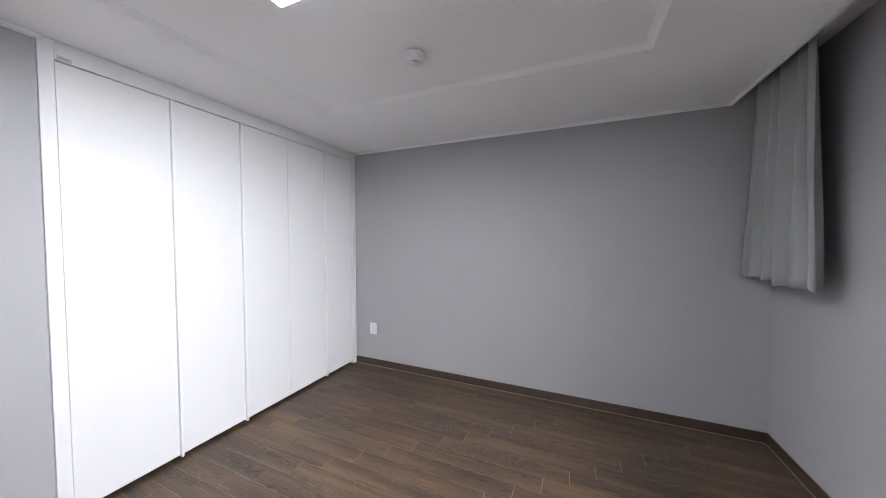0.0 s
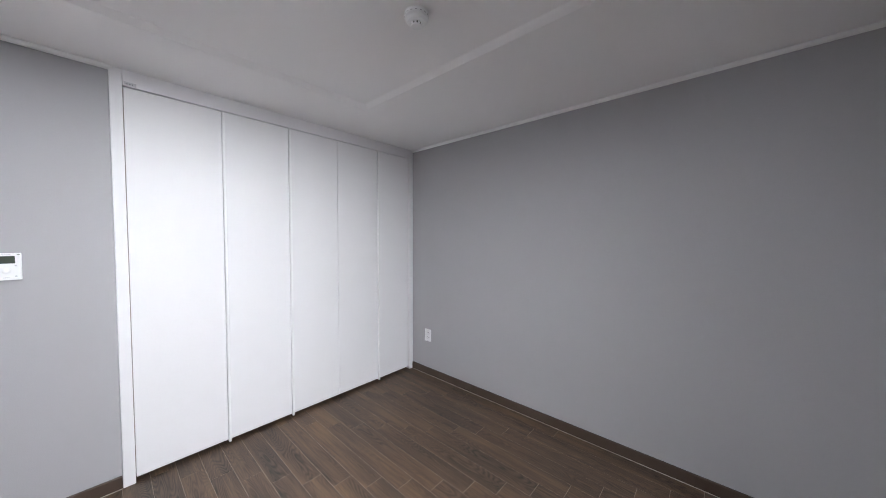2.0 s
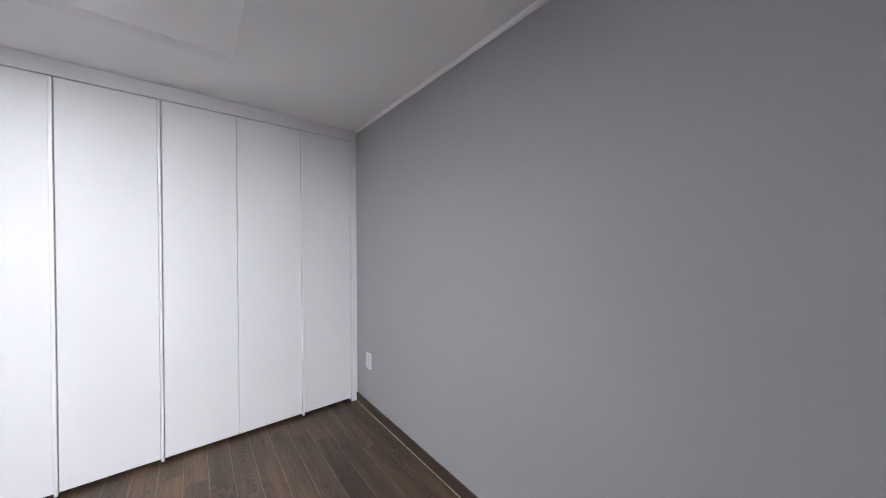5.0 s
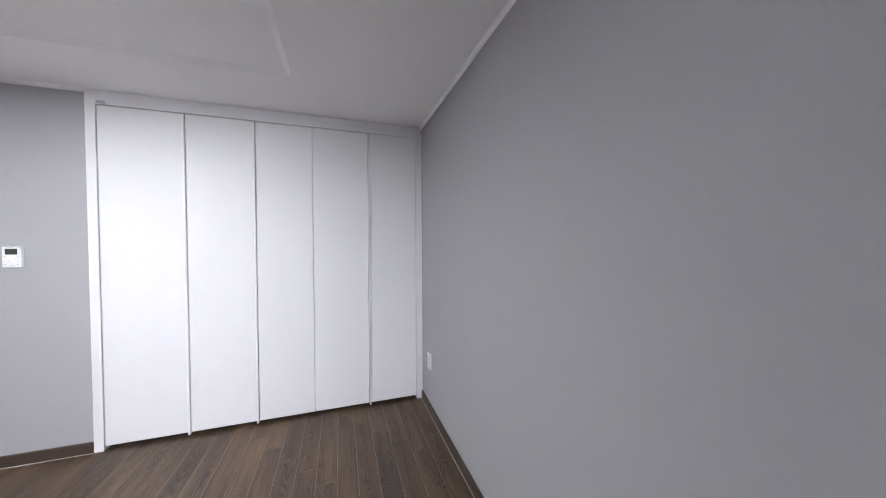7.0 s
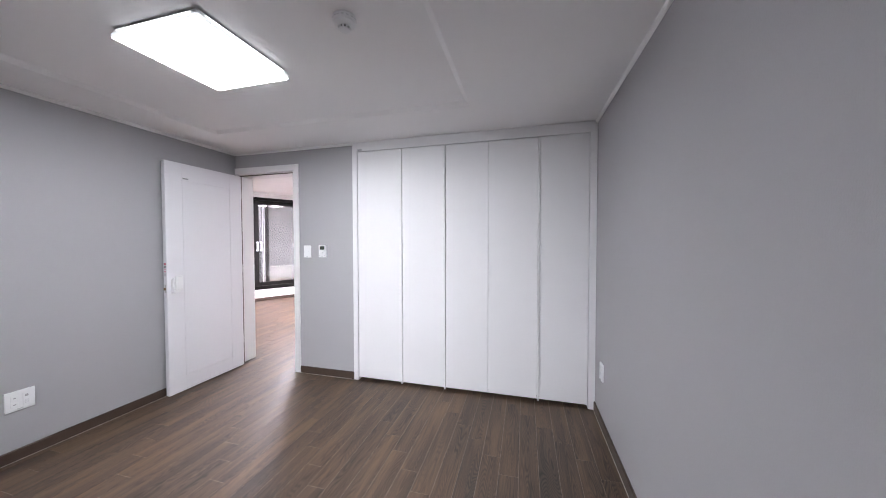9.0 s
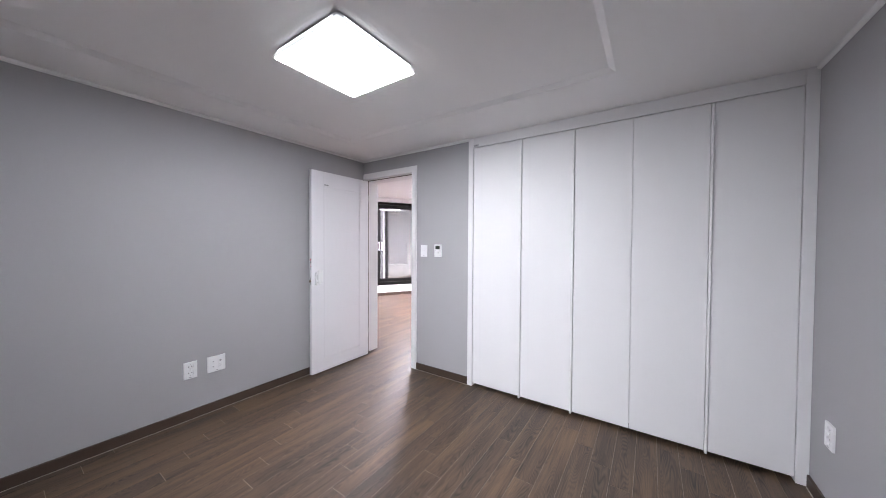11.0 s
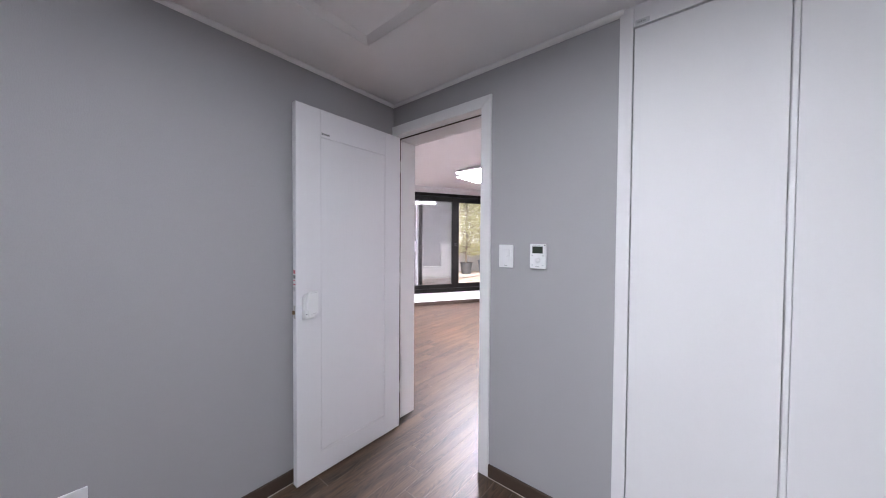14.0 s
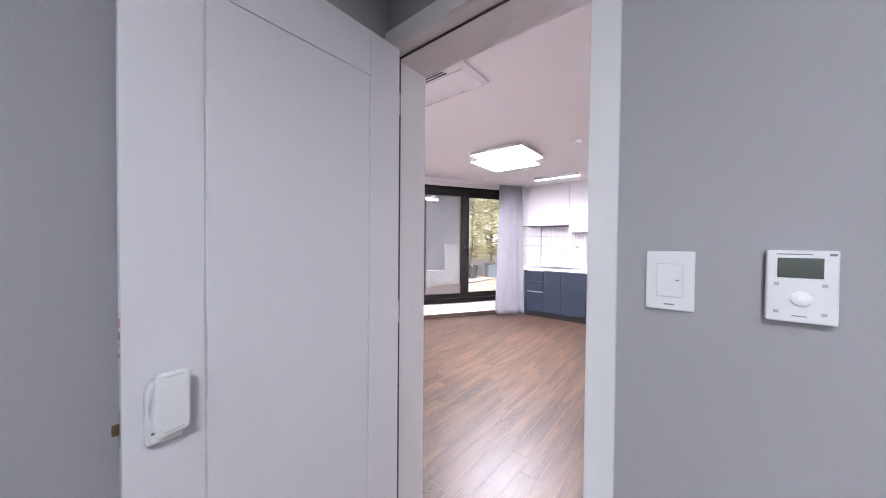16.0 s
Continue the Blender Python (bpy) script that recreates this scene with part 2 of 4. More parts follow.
NET = mesh_screen()
SCREEN_FRAME = mottled("dark_grey_aluminium", (0.07, 0.07, 0.075), 0.45, 0.1, (80, 80, 80), 1.0, 0.05, 2.0)
TERRACE = mottled("terrace_paving", (0.30, 0.25, 0.22), 0.85, 0.35, (14, 14, 14), 1.0, 0.5, 3.0)
PARAPET = mottled("white_render", (0.55, 0.55, 0.56), 0.8, 0.08, (40, 40, 40), 1.0, 0.3, 1.0)
STUCCO = mottled("grey_stucco", (0.17, 0.173, 0.18), 0.9, 0.1, (30, 30, 30), 1.0, 0.12, 0.5)
POT_BLUE = mottled("blue_glazed_pot", (0.14, 0.165, 0.205), 0.35, 0.12, (20, 20, 20), 1.0, 0.1, 4.0)
POT_DARK = mottled("dark_grey_pot", (0.045, 0.048, 0.05), 0.5, 0.12, (20, 20, 20), 1.0, 0.1, 4.0)
SOIL = mottled("brown_soil", (0.10, 0.07, 0.05), 0.95, 0.4, (60, 60, 60), 1.0, 0.8, 6.0)
BARK = mottled("brown_bark", (0.13, 0.10, 0.075), 0.9, 0.35, (50, 50, 8), 1.0, 0.8, 6.0)


def leaf_material():
    m, tree, shader = material("yellow_green_leaf", (0.16, 0.17, 0.045), 0.6)
    geo = tree.nodes.new("ShaderNodeNewGeometry")
    tree.links.new(ramp(tree, geo.outputs["Random Per Island"], [(0.0, (0.20, 0.23, 0.09)), (0.5, (0.52, 0.52, 0.28)), (1.0, (0.74, 0.71, 0.46))]), shader.inputs["Base Color"])
    thin = tree.nodes.new("ShaderNodeBsdfTranslucent")
    thin.inputs[0].default_value = (0.62, 0.60, 0.36, 1)
    both = tree.nodes.new("ShaderNodeMixShader")
    both.inputs[0].default_value = 0.4
    tree.links.new(shader.outputs[0], both.inputs[1]), tree.links.new(thin.outputs[0], both.inputs[2])
    tree.links.new(both.outputs[0], tree.nodes["Material Output"].inputs[0])
    return m


FOLIAGE = leaf_material()
DRY_LEAF = mottled("dry_leaves", (0.34, 0.17, 0.08), 0.8, 0.4, (30, 30, 30), 1.0, 0.2, 8.0)

# ---------------------------------------------------------------- mesh helpers


def box(bm, x0, y0, z0, x1, y1, z1, bevel=0.0, segments=1):
    """An axis-aligned block in bm, with rounded edges where bevel is given."""
    made = bmesh.ops.create_cube(bm, size=1.0)["verts"]
    for v in made:
        v.co = Vector(((x0 + x1) / 2 + v.co.x * (x1 - x0), (y0 + y1) / 2 + v.co.y * (y1 - y0), (z0 + z1) / 2 + v.co.z * (z1 - z0)))
    if bevel:
        edges = list({e for v in made for e in v.link_edges})
        bmesh.ops.bevel(bm, geom=edges, offset=bevel, segments=segments, profile=0.5, affect="EDGES")
    return bm


def block(x0, y0, z0, x1, y1, z1, bevel=0.0, segments=1):
    return box(bmesh.new(), x0, y0, z0, x1, y1, z1, bevel, segments)


def drum(bm, centre, axis, rings, sides=32):
    """A turned shape: rings of (along, radius) about an axis through centre, closed at both ends."""
    turn = Vector(axis).to_track_quat("Z", "Y").to_matrix()
    rows = []
    for along, radius in rings:
        rows.append([bm.verts.new(Vector(centre) + turn @ Vector((radius * math.cos(a), radius * math.sin(a), along)))
                     for a in (2 * math.pi * k / sides for k in range(sides))])
    for low, high in zip(rows, rows[1:]):
        for k in range(sides):
            bm.faces.new((low[k], low[(k + 1) % sides], high[(k + 1) % sides], high[k]))
    bm.faces.new(rows[0][::-1]), bm.faces.new(rows[-1])
    return bm


def prism(points, z0, z1):
    """A flat polygon raised from z0 to z1."""
    bm = bmesh.new()
    low, high = [bm.verts.new((x, y, z0)) for x, y in points], [bm.verts.new((x, y, z1)) for x, y in points]
    bm.faces.new(low[::-1]), bm.faces.new(high)
    for k in range(len(points)):
        j = (k + 1) % len(points)
        bm.faces.new((low[k], low[j], high[j], high[k]))
    return bm


def swept(profile, places):
    """A profile, given as (across, up) pairs, laid at each of places (origin, across direction), joined along them; the ends closed."""
    bm = bmesh.new()
    rows = [[bm.verts.new(Vector(o) + Vector(a) * u + Vector((0, 0, w))) for u, w in profile] for o, a in places]
    n = len(profile)
    for one, two in zip(rows, rows[1:]):
        for k in range(n):
            bm.faces.new((one[k], one[(k + 1) % n], two[(k + 1) % n], two[k]))
    bm.faces.new(rows[0][::-1]), bm.faces.new(rows[-1])
    bmesh.ops.recalc_face_normals(bm, faces=bm.faces)
    return bm


def mesh_of(name, bm, mat, smooth=False):
    bmesh.ops.recalc_face_normals(bm, faces=bm.faces)
    data = bpy.data.meshes.new(name)
    bm.to_mesh(data)
    bm.free()
    data.materials.append(mat)
    if smooth:
        for p in data.polygons:
            p.use_smooth = True
    return data


def part(name, bm, mat, parent, label="", smooth=False):
    ob = new(name, mesh_of(name, bm, mat, smooth))
    ob.parent = parent
    return tagged(ob, label)


def thing(name, label, category, m=None, group="", kind=""):
    """An empty at a thing's base that carries its parts."""
    ob = new(name)
    ob.empty_display_size = 0.1
    if m is not None:
        ob.matrix_world = m
    return tagged(ob, label, category, group, kind)


def structure(name, bm, mat, label, category):
    return tagged(new(name, mesh_of(name, bm, mat)), label, category, kind="structure")


# ---------------------------------------------------------------- plan
WEST, SOUTH, HIGH, TRAY = -3.607, -3.46, 2.312, 2.334
TX0, TX1, TY0, TY1 = -3.20, -0.925, -2.585, -0.535
BACK = 0.209                      # living side of the door wall
DOOR_X0, DOOR_X1, DOOR_TOP = -3.605, -2.857, 2.078
LIVING_HIGH = 2.46
WIN_P, WIN_D, WIN_N = Vector((-6.35, 3.05, 0)), Vector((0.5, 0.866, 0)), Vector((0.866, -0.5, 0))
KITCHEN_Y, LIVING_EAST = 5.28, -0.9


def win_x(y):
    return WIN_P.x + (y - WIN_P.y) * WIN_D.x / WIN_D.y


# ---------------------------------------------------------------- bedroom shell
sub = [(WEST - 0.2, SOUTH - 0.2), (0.2, SOUTH - 0.2), (0.2, 0.8), (LIVING_EAST + 0.2, 0.8), (LIVING_EAST + 0.2, KITCHEN_Y + 0.1),
       (win_x(KITCHEN_Y) - 0.05, KITCHEN_Y + 0.1), (win_x(BACK - 0.1) - 0.05, BACK - 0.1), (WEST - 0.2, BACK - 0.1)]
floor = structure("floor", prism(sub, -0.15, -0.0011), GROUT, "dark brown oak-look plank floor with pale joints", "floor")

bm = block(WEST - 0.15, SOUTH - 0.25, -0.1, WEST, 0.0, 2.6)
structure("wall_west", bm, WALLPAPER, "plain wall papered in mid grey with fine grain", "wall")
bm = block(0.0, SOUTH - 0.25, -0.1, 0.15, 0.75, 2.6)
structure("wall_east", bm, WALLPAPER, "plain wall papered in mid grey with fine grain", "wall")
# opening of the unseen window, set where its lamp evens the wardrobe's light
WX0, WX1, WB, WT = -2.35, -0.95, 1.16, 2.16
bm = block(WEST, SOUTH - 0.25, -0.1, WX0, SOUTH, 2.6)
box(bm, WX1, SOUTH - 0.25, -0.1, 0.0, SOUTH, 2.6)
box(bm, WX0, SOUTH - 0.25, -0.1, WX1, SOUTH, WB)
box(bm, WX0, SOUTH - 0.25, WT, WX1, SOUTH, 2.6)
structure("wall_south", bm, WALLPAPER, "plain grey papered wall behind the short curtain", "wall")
bm = block(WEST - 0.15, 0.0, -0.1, DOOR_X0 - 0.035, BACK - 0.003, 2.6)
box(bm, DOOR_X1 + 0.025, 0.0, -0.1, -2.172, BACK - 0.003, 2.6)
box(bm, DOOR_X0 - 0.035, 0.0, DOOR_TOP + 0.05, DOOR_X1 + 0.025, BACK - 0.003, 2.6)
structure("wall_north", bm, WALLPAPER, "grey papered wall with the door opening and wall controls", "wall")
bm = block(-2.172, 0.62, -0.1, 0.0, 0.75, 2.6)
structure("wall_closet_back", bm, LIVING_WALL, "plain white wall behind the built-in wardrobe", "wall")

# ceiling: a ring round a shallow raised tray, with the curtain recess along the south wall
LIP = -3.215
bm = bmesh.new()
box(bm, WEST, TY1, HIGH, 0.0, 0.62, HIGH + 0.2)
box(bm, WEST, LIP, HIGH, 0.0, TY0, HIGH + 0.2)
box(bm, WEST, TY0, HIGH, TX0, TY1, HIGH + 0.2)
box(bm, TX1, TY0, HIGH, 0.0, TY1, HIGH + 0.2)
box(bm, TX0, TY0, TRAY, TX1, TY1, HIGH + 0.2)
box(bm, WEST, SOUTH, HIGH + 0.12, 0.0, LIP, HIGH + 0.2)
# a sloped strip leads from the ring's edge up to the tray
SLOPE = 0.034
low_ring = [bm.verts.new((x, y, HIGH + 0.0005)) for x, y in ((TX0, TY0), (TX1, TY0), (TX1, TY1), (TX0, TY1))]
high_ring = [bm.verts.new((x, y, TRAY - 0.0005)) for x, y in ((TX0 + SLOPE, TY0 + SLOPE), (TX1 - SLOPE, TY0 + SLOPE), (TX1 - SLOPE, TY1 - SLOPE), (TX0 + SLOPE, TY1 - SLOPE))]
for k in range(4):
    j = (k + 1) % 4
    bm.faces.new((low_ring[k], high_ring[k], high_ring[j], low_ring[j]))
structure("ceiling", bm, CEILING, "white papered ceiling with a shallow raised tray", "ceiling")

# cornice strips and baseboards
CORNICE = [(0, 0), (0.015, 0), (0.0165, -0.005), (0.0150, -0.012), (0.010, -0.0185), (0.004, -0.022), (0, -0.0225)]
NORTH_FACE = 0.0
strips = [
    ("cornice_west", [((WEST, LIP, HIGH), (1, 0, 0)), ((WEST, NORTH_FACE, HIGH), (1, -1, 0))]),
    ("cornice_north", [((WEST, NORTH_FACE, HIGH), (1, -1, 0)), ((-2.157, NORTH_FACE, HIGH), (0, -1.25, 0))]),
    ("cornice_east", [((0.0, LIP, HIGH), (-1, 0, 0)), ((0.0, -0.012, HIGH), (-1, 0, 0))]),
]
for name, places in strips:
    structure(name, swept(CORNICE, places), MOULDING, "thin white ceiling moulding strip", "cornice")
bm = block(WEST, LIP - 0.008, HIGH - 0.02, 0.0, LIP + 0.014, HIGH - 0.0005, 0.003)
structure("cornice_curtain_box", bm, TRIM, "thin white strip along the curtain recess", "cornice")

BASE = [(0, 0), (0.011, 0), (0.011, 0.066), (0.008, 0.071), (0, 0.071)]
runs = [
    ("baseboard_west", [((WEST, SOUTH, 0), (1, 0, 0)), ((WEST, 0.0, 0), (1, 0, 0))]),
    ("baseboard_east", [((0.0, SOUTH, 0), (-1, 0, 0)), ((0.0, -0.016, 0), (-1, 0, 0))]),
    ("baseboard_south", [((WEST, SOUTH, 0), (0, 1, 0)), ((0.0, SOUTH, 0), (0, 1, 0))]),
    ("baseboard_north", [((-2.791, 0.0, 0), (0, -1, 0)), ((-2.173, 0.0, 0), (0, -1, 0))]),
]
BEAD = [(0.011, 0), (0.0145, 0), (0.0138, 0.0012), (0.011, 0.0024)]
for name, places in runs:
    board = structure(name, swept(BASE, places), BASEBOARD, "low dark brown wood-film baseboard", "baseboard")
    part("caulk_bead", swept(BEAD, places), CAULK, board, "pale caulk line along the floor")

# ---------------------------------------------------------------- built-in wardrobe
FRONT, W_LEFT, DOOR_H, W_TOP = -0.012, -2.171, 0.030, 2.219
wardrobe = thing("built_in_wardrobe", "white satin built-in wardrobe with five closed tall doors", "wardrobe", pose(-1.08, 0, 0))
wardrobe_at = Matrix.Translation((1.08, 0, 0))


def wpart(name, bm, mat, parent=wardrobe, label=""):
    bm.transform(wardrobe_at)
    return part(name, bm, mat, parent, label)


wpart("side_frame", block(W_LEFT, FRONT, 0.0, -2.121, 0.6, HIGH - 0.001, 0.0015), WARDROBE)
wpart("side_frame", block(-0.052, FRONT, 0.0, -0.0005, 0.6, HIGH - 0.001, 0.0015), WARDROBE)
wpart("top_frame", block(-2.1205, FRONT, W_TOP + 0.004, -0.0525, 0.03, HIGH - 0.001, 0.0015), WARDROBE)
# carcass coloured dark brown: shade of the door gaps put into its colour
wpart("carcass", block(-2.12, 0.03, 0.0505, -0.053, 0.6, W_TOP + 0.003), GAP_BROWN, label="carcass behind the doors, coloured dark brown for the shade in the gaps")
# dark-coloured board puts the gap's shade in under the doors
wpart("kickboard", block(-2.12, 0.07, 0.0, -0.053, 0.085, 0.05), TOE, label="dark recessed board standing in for the shade under the doors")
# doors, with a slim vertical pull profile standing at three of the joints
spans = [(-2.1175, -1.676), (-1.656, -1.259), (-1.239, -0.860), (-0.857, -0.449), (-0.429, -0.0555)]
for x0, x1 in spans:
    door = wpart("wardrobe_door", block(x0, -0.004, DOOR_H, x1, 0.016, W_TOP, 0.0012), WARDROBE)
for x in (-1.666, -1.249, -0.439):
    bm = block(x - 0.0075, -0.017, DOOR_H - 0.014, x + 0.0075, 0.0235, W_TOP - 0.002, 0.004, 3)
    box(bm, x - 0.0200, 0.0236, DOOR_H + 0.021, x + 0.0200, 0.0290, W_TOP)
    wpart("pull_profile", bm, GLOSS_WHITE, label="slim white vertical pull profile")
wpart("joint_strip", block(-0.872, 0.0236, DOOR_H + 0.021, -0.842, 0.0290, W_TOP), WARDROBE)
bm = block(-2.1145, FRONT - 0.0015, 2.2265, -2.066, FRONT, 2.2465, 0.0004)
sticker = wpart("maker_label", bm, SILVER, label="small silver label with grey print")
for k in range(5):
    wpart("print_bar", block(-2.107 + k * 0.006, FRONT - 0.0018, 2.233, -2.1035 + k * 0.006, FRONT - 0.0012, 2.239), PRINT, sticker)

# ---------------------------------------------------------------- door frame and leaf
frame_door = thing("door_frame", "white door frame with mitred casing in the grey wall", "door frame", pose(-3.2, 0, 0), kind="structure")


def fpart(name, bm, mat, label=""):
    bm.transform(Matrix.Translation((3.2, 0, 0)))
    return part(name, bm, mat, frame_door, label)


STOP = 0.058
fpart("jamb", block(DOOR_X0 - 0.034, -0.002, 0.0, DOOR_X0 - 0.016, STOP - 0.004, DOOR_TOP + 0.01), TRIM)
fpart("jamb", block(DOOR_X0 - 0.034, STOP, 0.0, DOOR_X0, BACK + 0.012, DOOR_TOP + 0.04, 0.0015), TRIM)
fpart("jamb", block(DOOR_X1 + 0.012, -0.002, 0.0, DOOR_X1 + 0.0245, STOP - 0.004, DOOR_TOP + 0.01), TRIM)
fpart("jamb", block(DOOR_X1, STOP, 0.0, DOOR_X1 + 0.0245, BACK + 0.012, DOOR_TOP + 0.04, 0.0015), TRIM)
fpart("head", block(DOOR_X0 - 0.0155, -0.002, DOOR_TOP + 0.0088, DOOR_X1 + 0.0115, STOP - 0.004, DOOR_TOP + 0.0475), TRIM)
fpart("head", block(DOOR_X0 + 0.0005, STOP, DOOR_TOP, DOOR_X1 - 0.0005, BACK + 0.0115, DOOR_TOP + 0.0475, 0.0015), TRIM)
bm = block(DOOR_X0 - 0.0155, STOP - 0.010, 0.0, DOOR_X0 + 0.016, STOP - 0.0003, DOOR_TOP + 0.0005, 0.002)
box(bm, DOOR_X1 + 0.003, STOP - 0.0035, 0.0, DOOR_X1 + 0.0115, STOP - 0.0005, DOOR_TOP + 0.02)
box(bm, DOOR_X0, STOP - 0.0035, DOOR_TOP + 0.001, DOOR_X1, STOP - 0.0005, DOOR_TOP + 0.0085)
fpart("gasket", bm, SEAL, "dark brown rubber seal")
C_OUT, C_TOP = -2.792, 2.152


def casing(points):
    """A flat mitred casing board in the wall's plane, from (x, z) corners."""
    bm = bmesh.new()
    front, back = [bm.verts.new((x, -0.013, z)) for x, z in points], [bm.verts.new((x, -0.0005, z)) for x, z in points]
    bm.faces.new(front), bm.faces.new(back[::-1])
    for k in range(len(points)):
        j = (k + 1) % len(points)
        bm.faces.new((front[k], back[k], back[j], front[j]))
    bmesh.ops.recalc_face_normals(bm, faces=bm.faces)
    bmesh.ops.bevel(bm, geom=[e for e in bm.edges if all(v.co.y < -0.012 for v in e.verts)], offset=0.0012, segments=1, profile=0.5, affect="EDGES")
    return bm


inner, low = DOOR_X1 + 0.001, DOOR_TOP + 0.010
fpart("casing", casing([(inner, 0.0), (C_OUT, 0.0), (C_OUT, C_TOP), (inner, low)]), TRIM)
fpart("casing", casing([(WEST + 0.001, low), (inner - 0.0012, low), (C_OUT - 0.0012, C_TOP), (WEST + 0.001, C_TOP)]), TRIM)
bm = block(DOOR_X1 - 0.001, 0.075, 0.90, DOOR_X1 + 0.0005, 0.10, 1.0, 0.0004)
box(bm, DOOR_X1 - 0.0014, 0.081, 0.93, DOOR_X1 + 0.0002, 0.094, 0.965)
fpart("strike_plate", bm, STEEL, "brushed steel strike plate")
# living-side casing
for x0, x1 in ((DOOR_X0 - 0.09, DOOR_X0 - 0.034), (DOOR_X1 + 0.0248, DOOR_X1 + 0.085)):
    fpart("casing", block(x0, BACK, 0.0, x1, BACK + 0.0125, DOOR_TOP + 0.1), TRIM)

# the leaf stands open along the west wall
FACE, LEAF_Y0, LEAF_Y1, LEAF_TOP = -3.528, -0.743, -0.008, 2.062
leaf = thing("door", "white panelled door standing open against the grey wall", "door", pose(-3.55, LEAF_Y1, 0))


def lpart(name, bm, mat, parent=leaf, label="", smooth=False):
    bm.transform(Matrix.Translation((3.55, -LEAF_Y1, 0)))
    return part(name, bm, mat, parent, label, smooth)


PY0, PY1, PZ0, PZ1 = -0.607, -0.143, 0.142, 1.909
lpart("core", block(-3.566, LEAF_Y0, 0.012, FACE - 0.005, LEAF_Y1, LEAF_TOP, 0.001), LEAF)
lpart("stile", block(FACE - 0.0048, LEAF_Y0 + 0.0003, 0.0125, FACE, PY0, LEAF_TOP - 0.0005, 0.0008), LEAF)
lpart("stile", block(FACE - 0.0048, PY1, 0.0125, FACE, LEAF_Y1 - 0.0003, LEAF_TOP - 0.0005, 0.0008), LEAF)
lpart("rail", block(FACE - 0.0048, PY0 + 0.0004, PZ1, FACE, PY1 - 0.0004, LEAF_TOP - 0.0005, 0.0008), LEAF)
lpart("rail", block(FACE - 0.0048, PY0 + 0.0004, 0.0125, FACE, PY1 - 0.0004, PZ0, 0.0008), LEAF)
lpart("panel", block(FACE - 0.0048, PY0 + 0.0035, PZ0 + 0.0035, FACE - 0.0010, PY1 - 0.0035, PZ1 - 0.0035, 0.002), LEAF)
# push-pull handle: a rounded base with a thumb scoop, and a paddle standing out from it
def soft_plate(y0, z0, y1, z1, x0, x1, r, bevel):
    """An upright plate in the leaf's plane with well rounded corners and softened edges."""
    pts = []
    for cy, cz, a0 in ((y1 - r, z1 - r, 0), (y0 + r, z1 - r, 90), (y0 + r, z0 + r, 180), (y1 - r, z0 + r, 270)):
        pts += [(cy + r * math.cos(radians(a0 + 18 * k)), cz + r * math.sin(radians(a0 + 18 * k))) for k in range(6)]
    bm = prism(pts, x0, x1)
    bmesh.ops.recalc_face_normals(bm, faces=bm.faces)
    bmesh.ops.bevel(bm, geom=[e for e in bm.edges if abs(e.verts[0].co.z - e.verts[1].co.z) < 1e-6], offset=bevel, segments=3, profile=0.5, affect="EDGES")
    for v in bm.verts:
        v.co = Vector((v.co.z, v.co.x, v.co.y))
    return bm


def handle_body():
    """The handle's body: a rounded block on the leaf, deeper towards its foot, with a hollow for the thumb."""
    bm, y0, y1, z0, z1, n, m = bmesh.new(), -0.711, -0.650, 0.912, 1.046, 22, 40
    grid = []
    for j in range(m + 1):
        v = j / m
        row = []
        for i in range(n + 1):
            u = i / n
            z = z0 + (z1 - z0) * v
            # the upper corner on the latch side is cut back in a wide round
            cut = max(0.0, (v - 0.72) / 0.28)
            left = y0 + 0.020 * (1 - math.sqrt(max(0.0, 1 - cut * cut)))
            y = left + (y1 - left) * u
            rim = min(1.0, u / 0.10, (1 - u) / 0.10, v / 0.05, (1 - v) / 0.05)
            depth = (0.030 - 0.008 * v) * math.sqrt(max(0.0, 1 - (1 - rim) ** 2))
            depth -= 0.017 * math.exp(-((y + 0.698) / 0.010) ** 2 - ((z - 0.985) / 0.026) ** 2) * rim
            row.append(bm.verts.new((FACE + max(depth, 0.0), y, z)))
        grid.append(row)
    for j in range(m):
        for i in range(n):
            bm.faces.new((grid[j][i], grid[j][i + 1], grid[j + 1][i + 1], grid[j + 1][i]))
    border = grid[0] + [r[-1] for r in grid[1:]] + grid[-1][-2::-1] + [r[0] for r in grid[-2:0:-1]]
    bm.faces.new(border[::-1])
    return bm


def paddle_bend(bm):
    """Bows the paddle and what lies on it away from the leaf and lets its foot rise towards the panel."""
    for v in bm.verts:
        f = (v.co.y + 0.697) / 0.054
        v.co.x += FACE + 0.026 + 0.007 * math.sin(max(0.0, min(1.0, f)) * 1.57)
        v.co.z += 0.010 * f * (1 if v.co.z < 0.98 else 0.3)
    return bm


handle = lpart("handle", handle_body(), PLASTIC, label="white plastic push-pull handle", smooth=True)
lpart("paddle", paddle_bend(soft_plate(-0.697, 0.926, -0.643, 1.060, 0.0, 0.011, 0.009, 0.0035)), PLASTIC, handle, smooth=True)
for z in (0.936, 1.0515):
    bm = bmesh.new()
    for k in range(6):
        box(bm, 0.0108, -0.684 + k * 0.005, z, 0.0113, -0.679 + k * 0.005, z + 0.0012)
    lpart("print_bar", paddle_bend(bm), PALE_PRINT, handle)
lpart("key_mark", block(FACE + 0.024, -0.7035, 0.938, FACE + 0.0305, -0.6985, 0.9415), PRINT, handle)
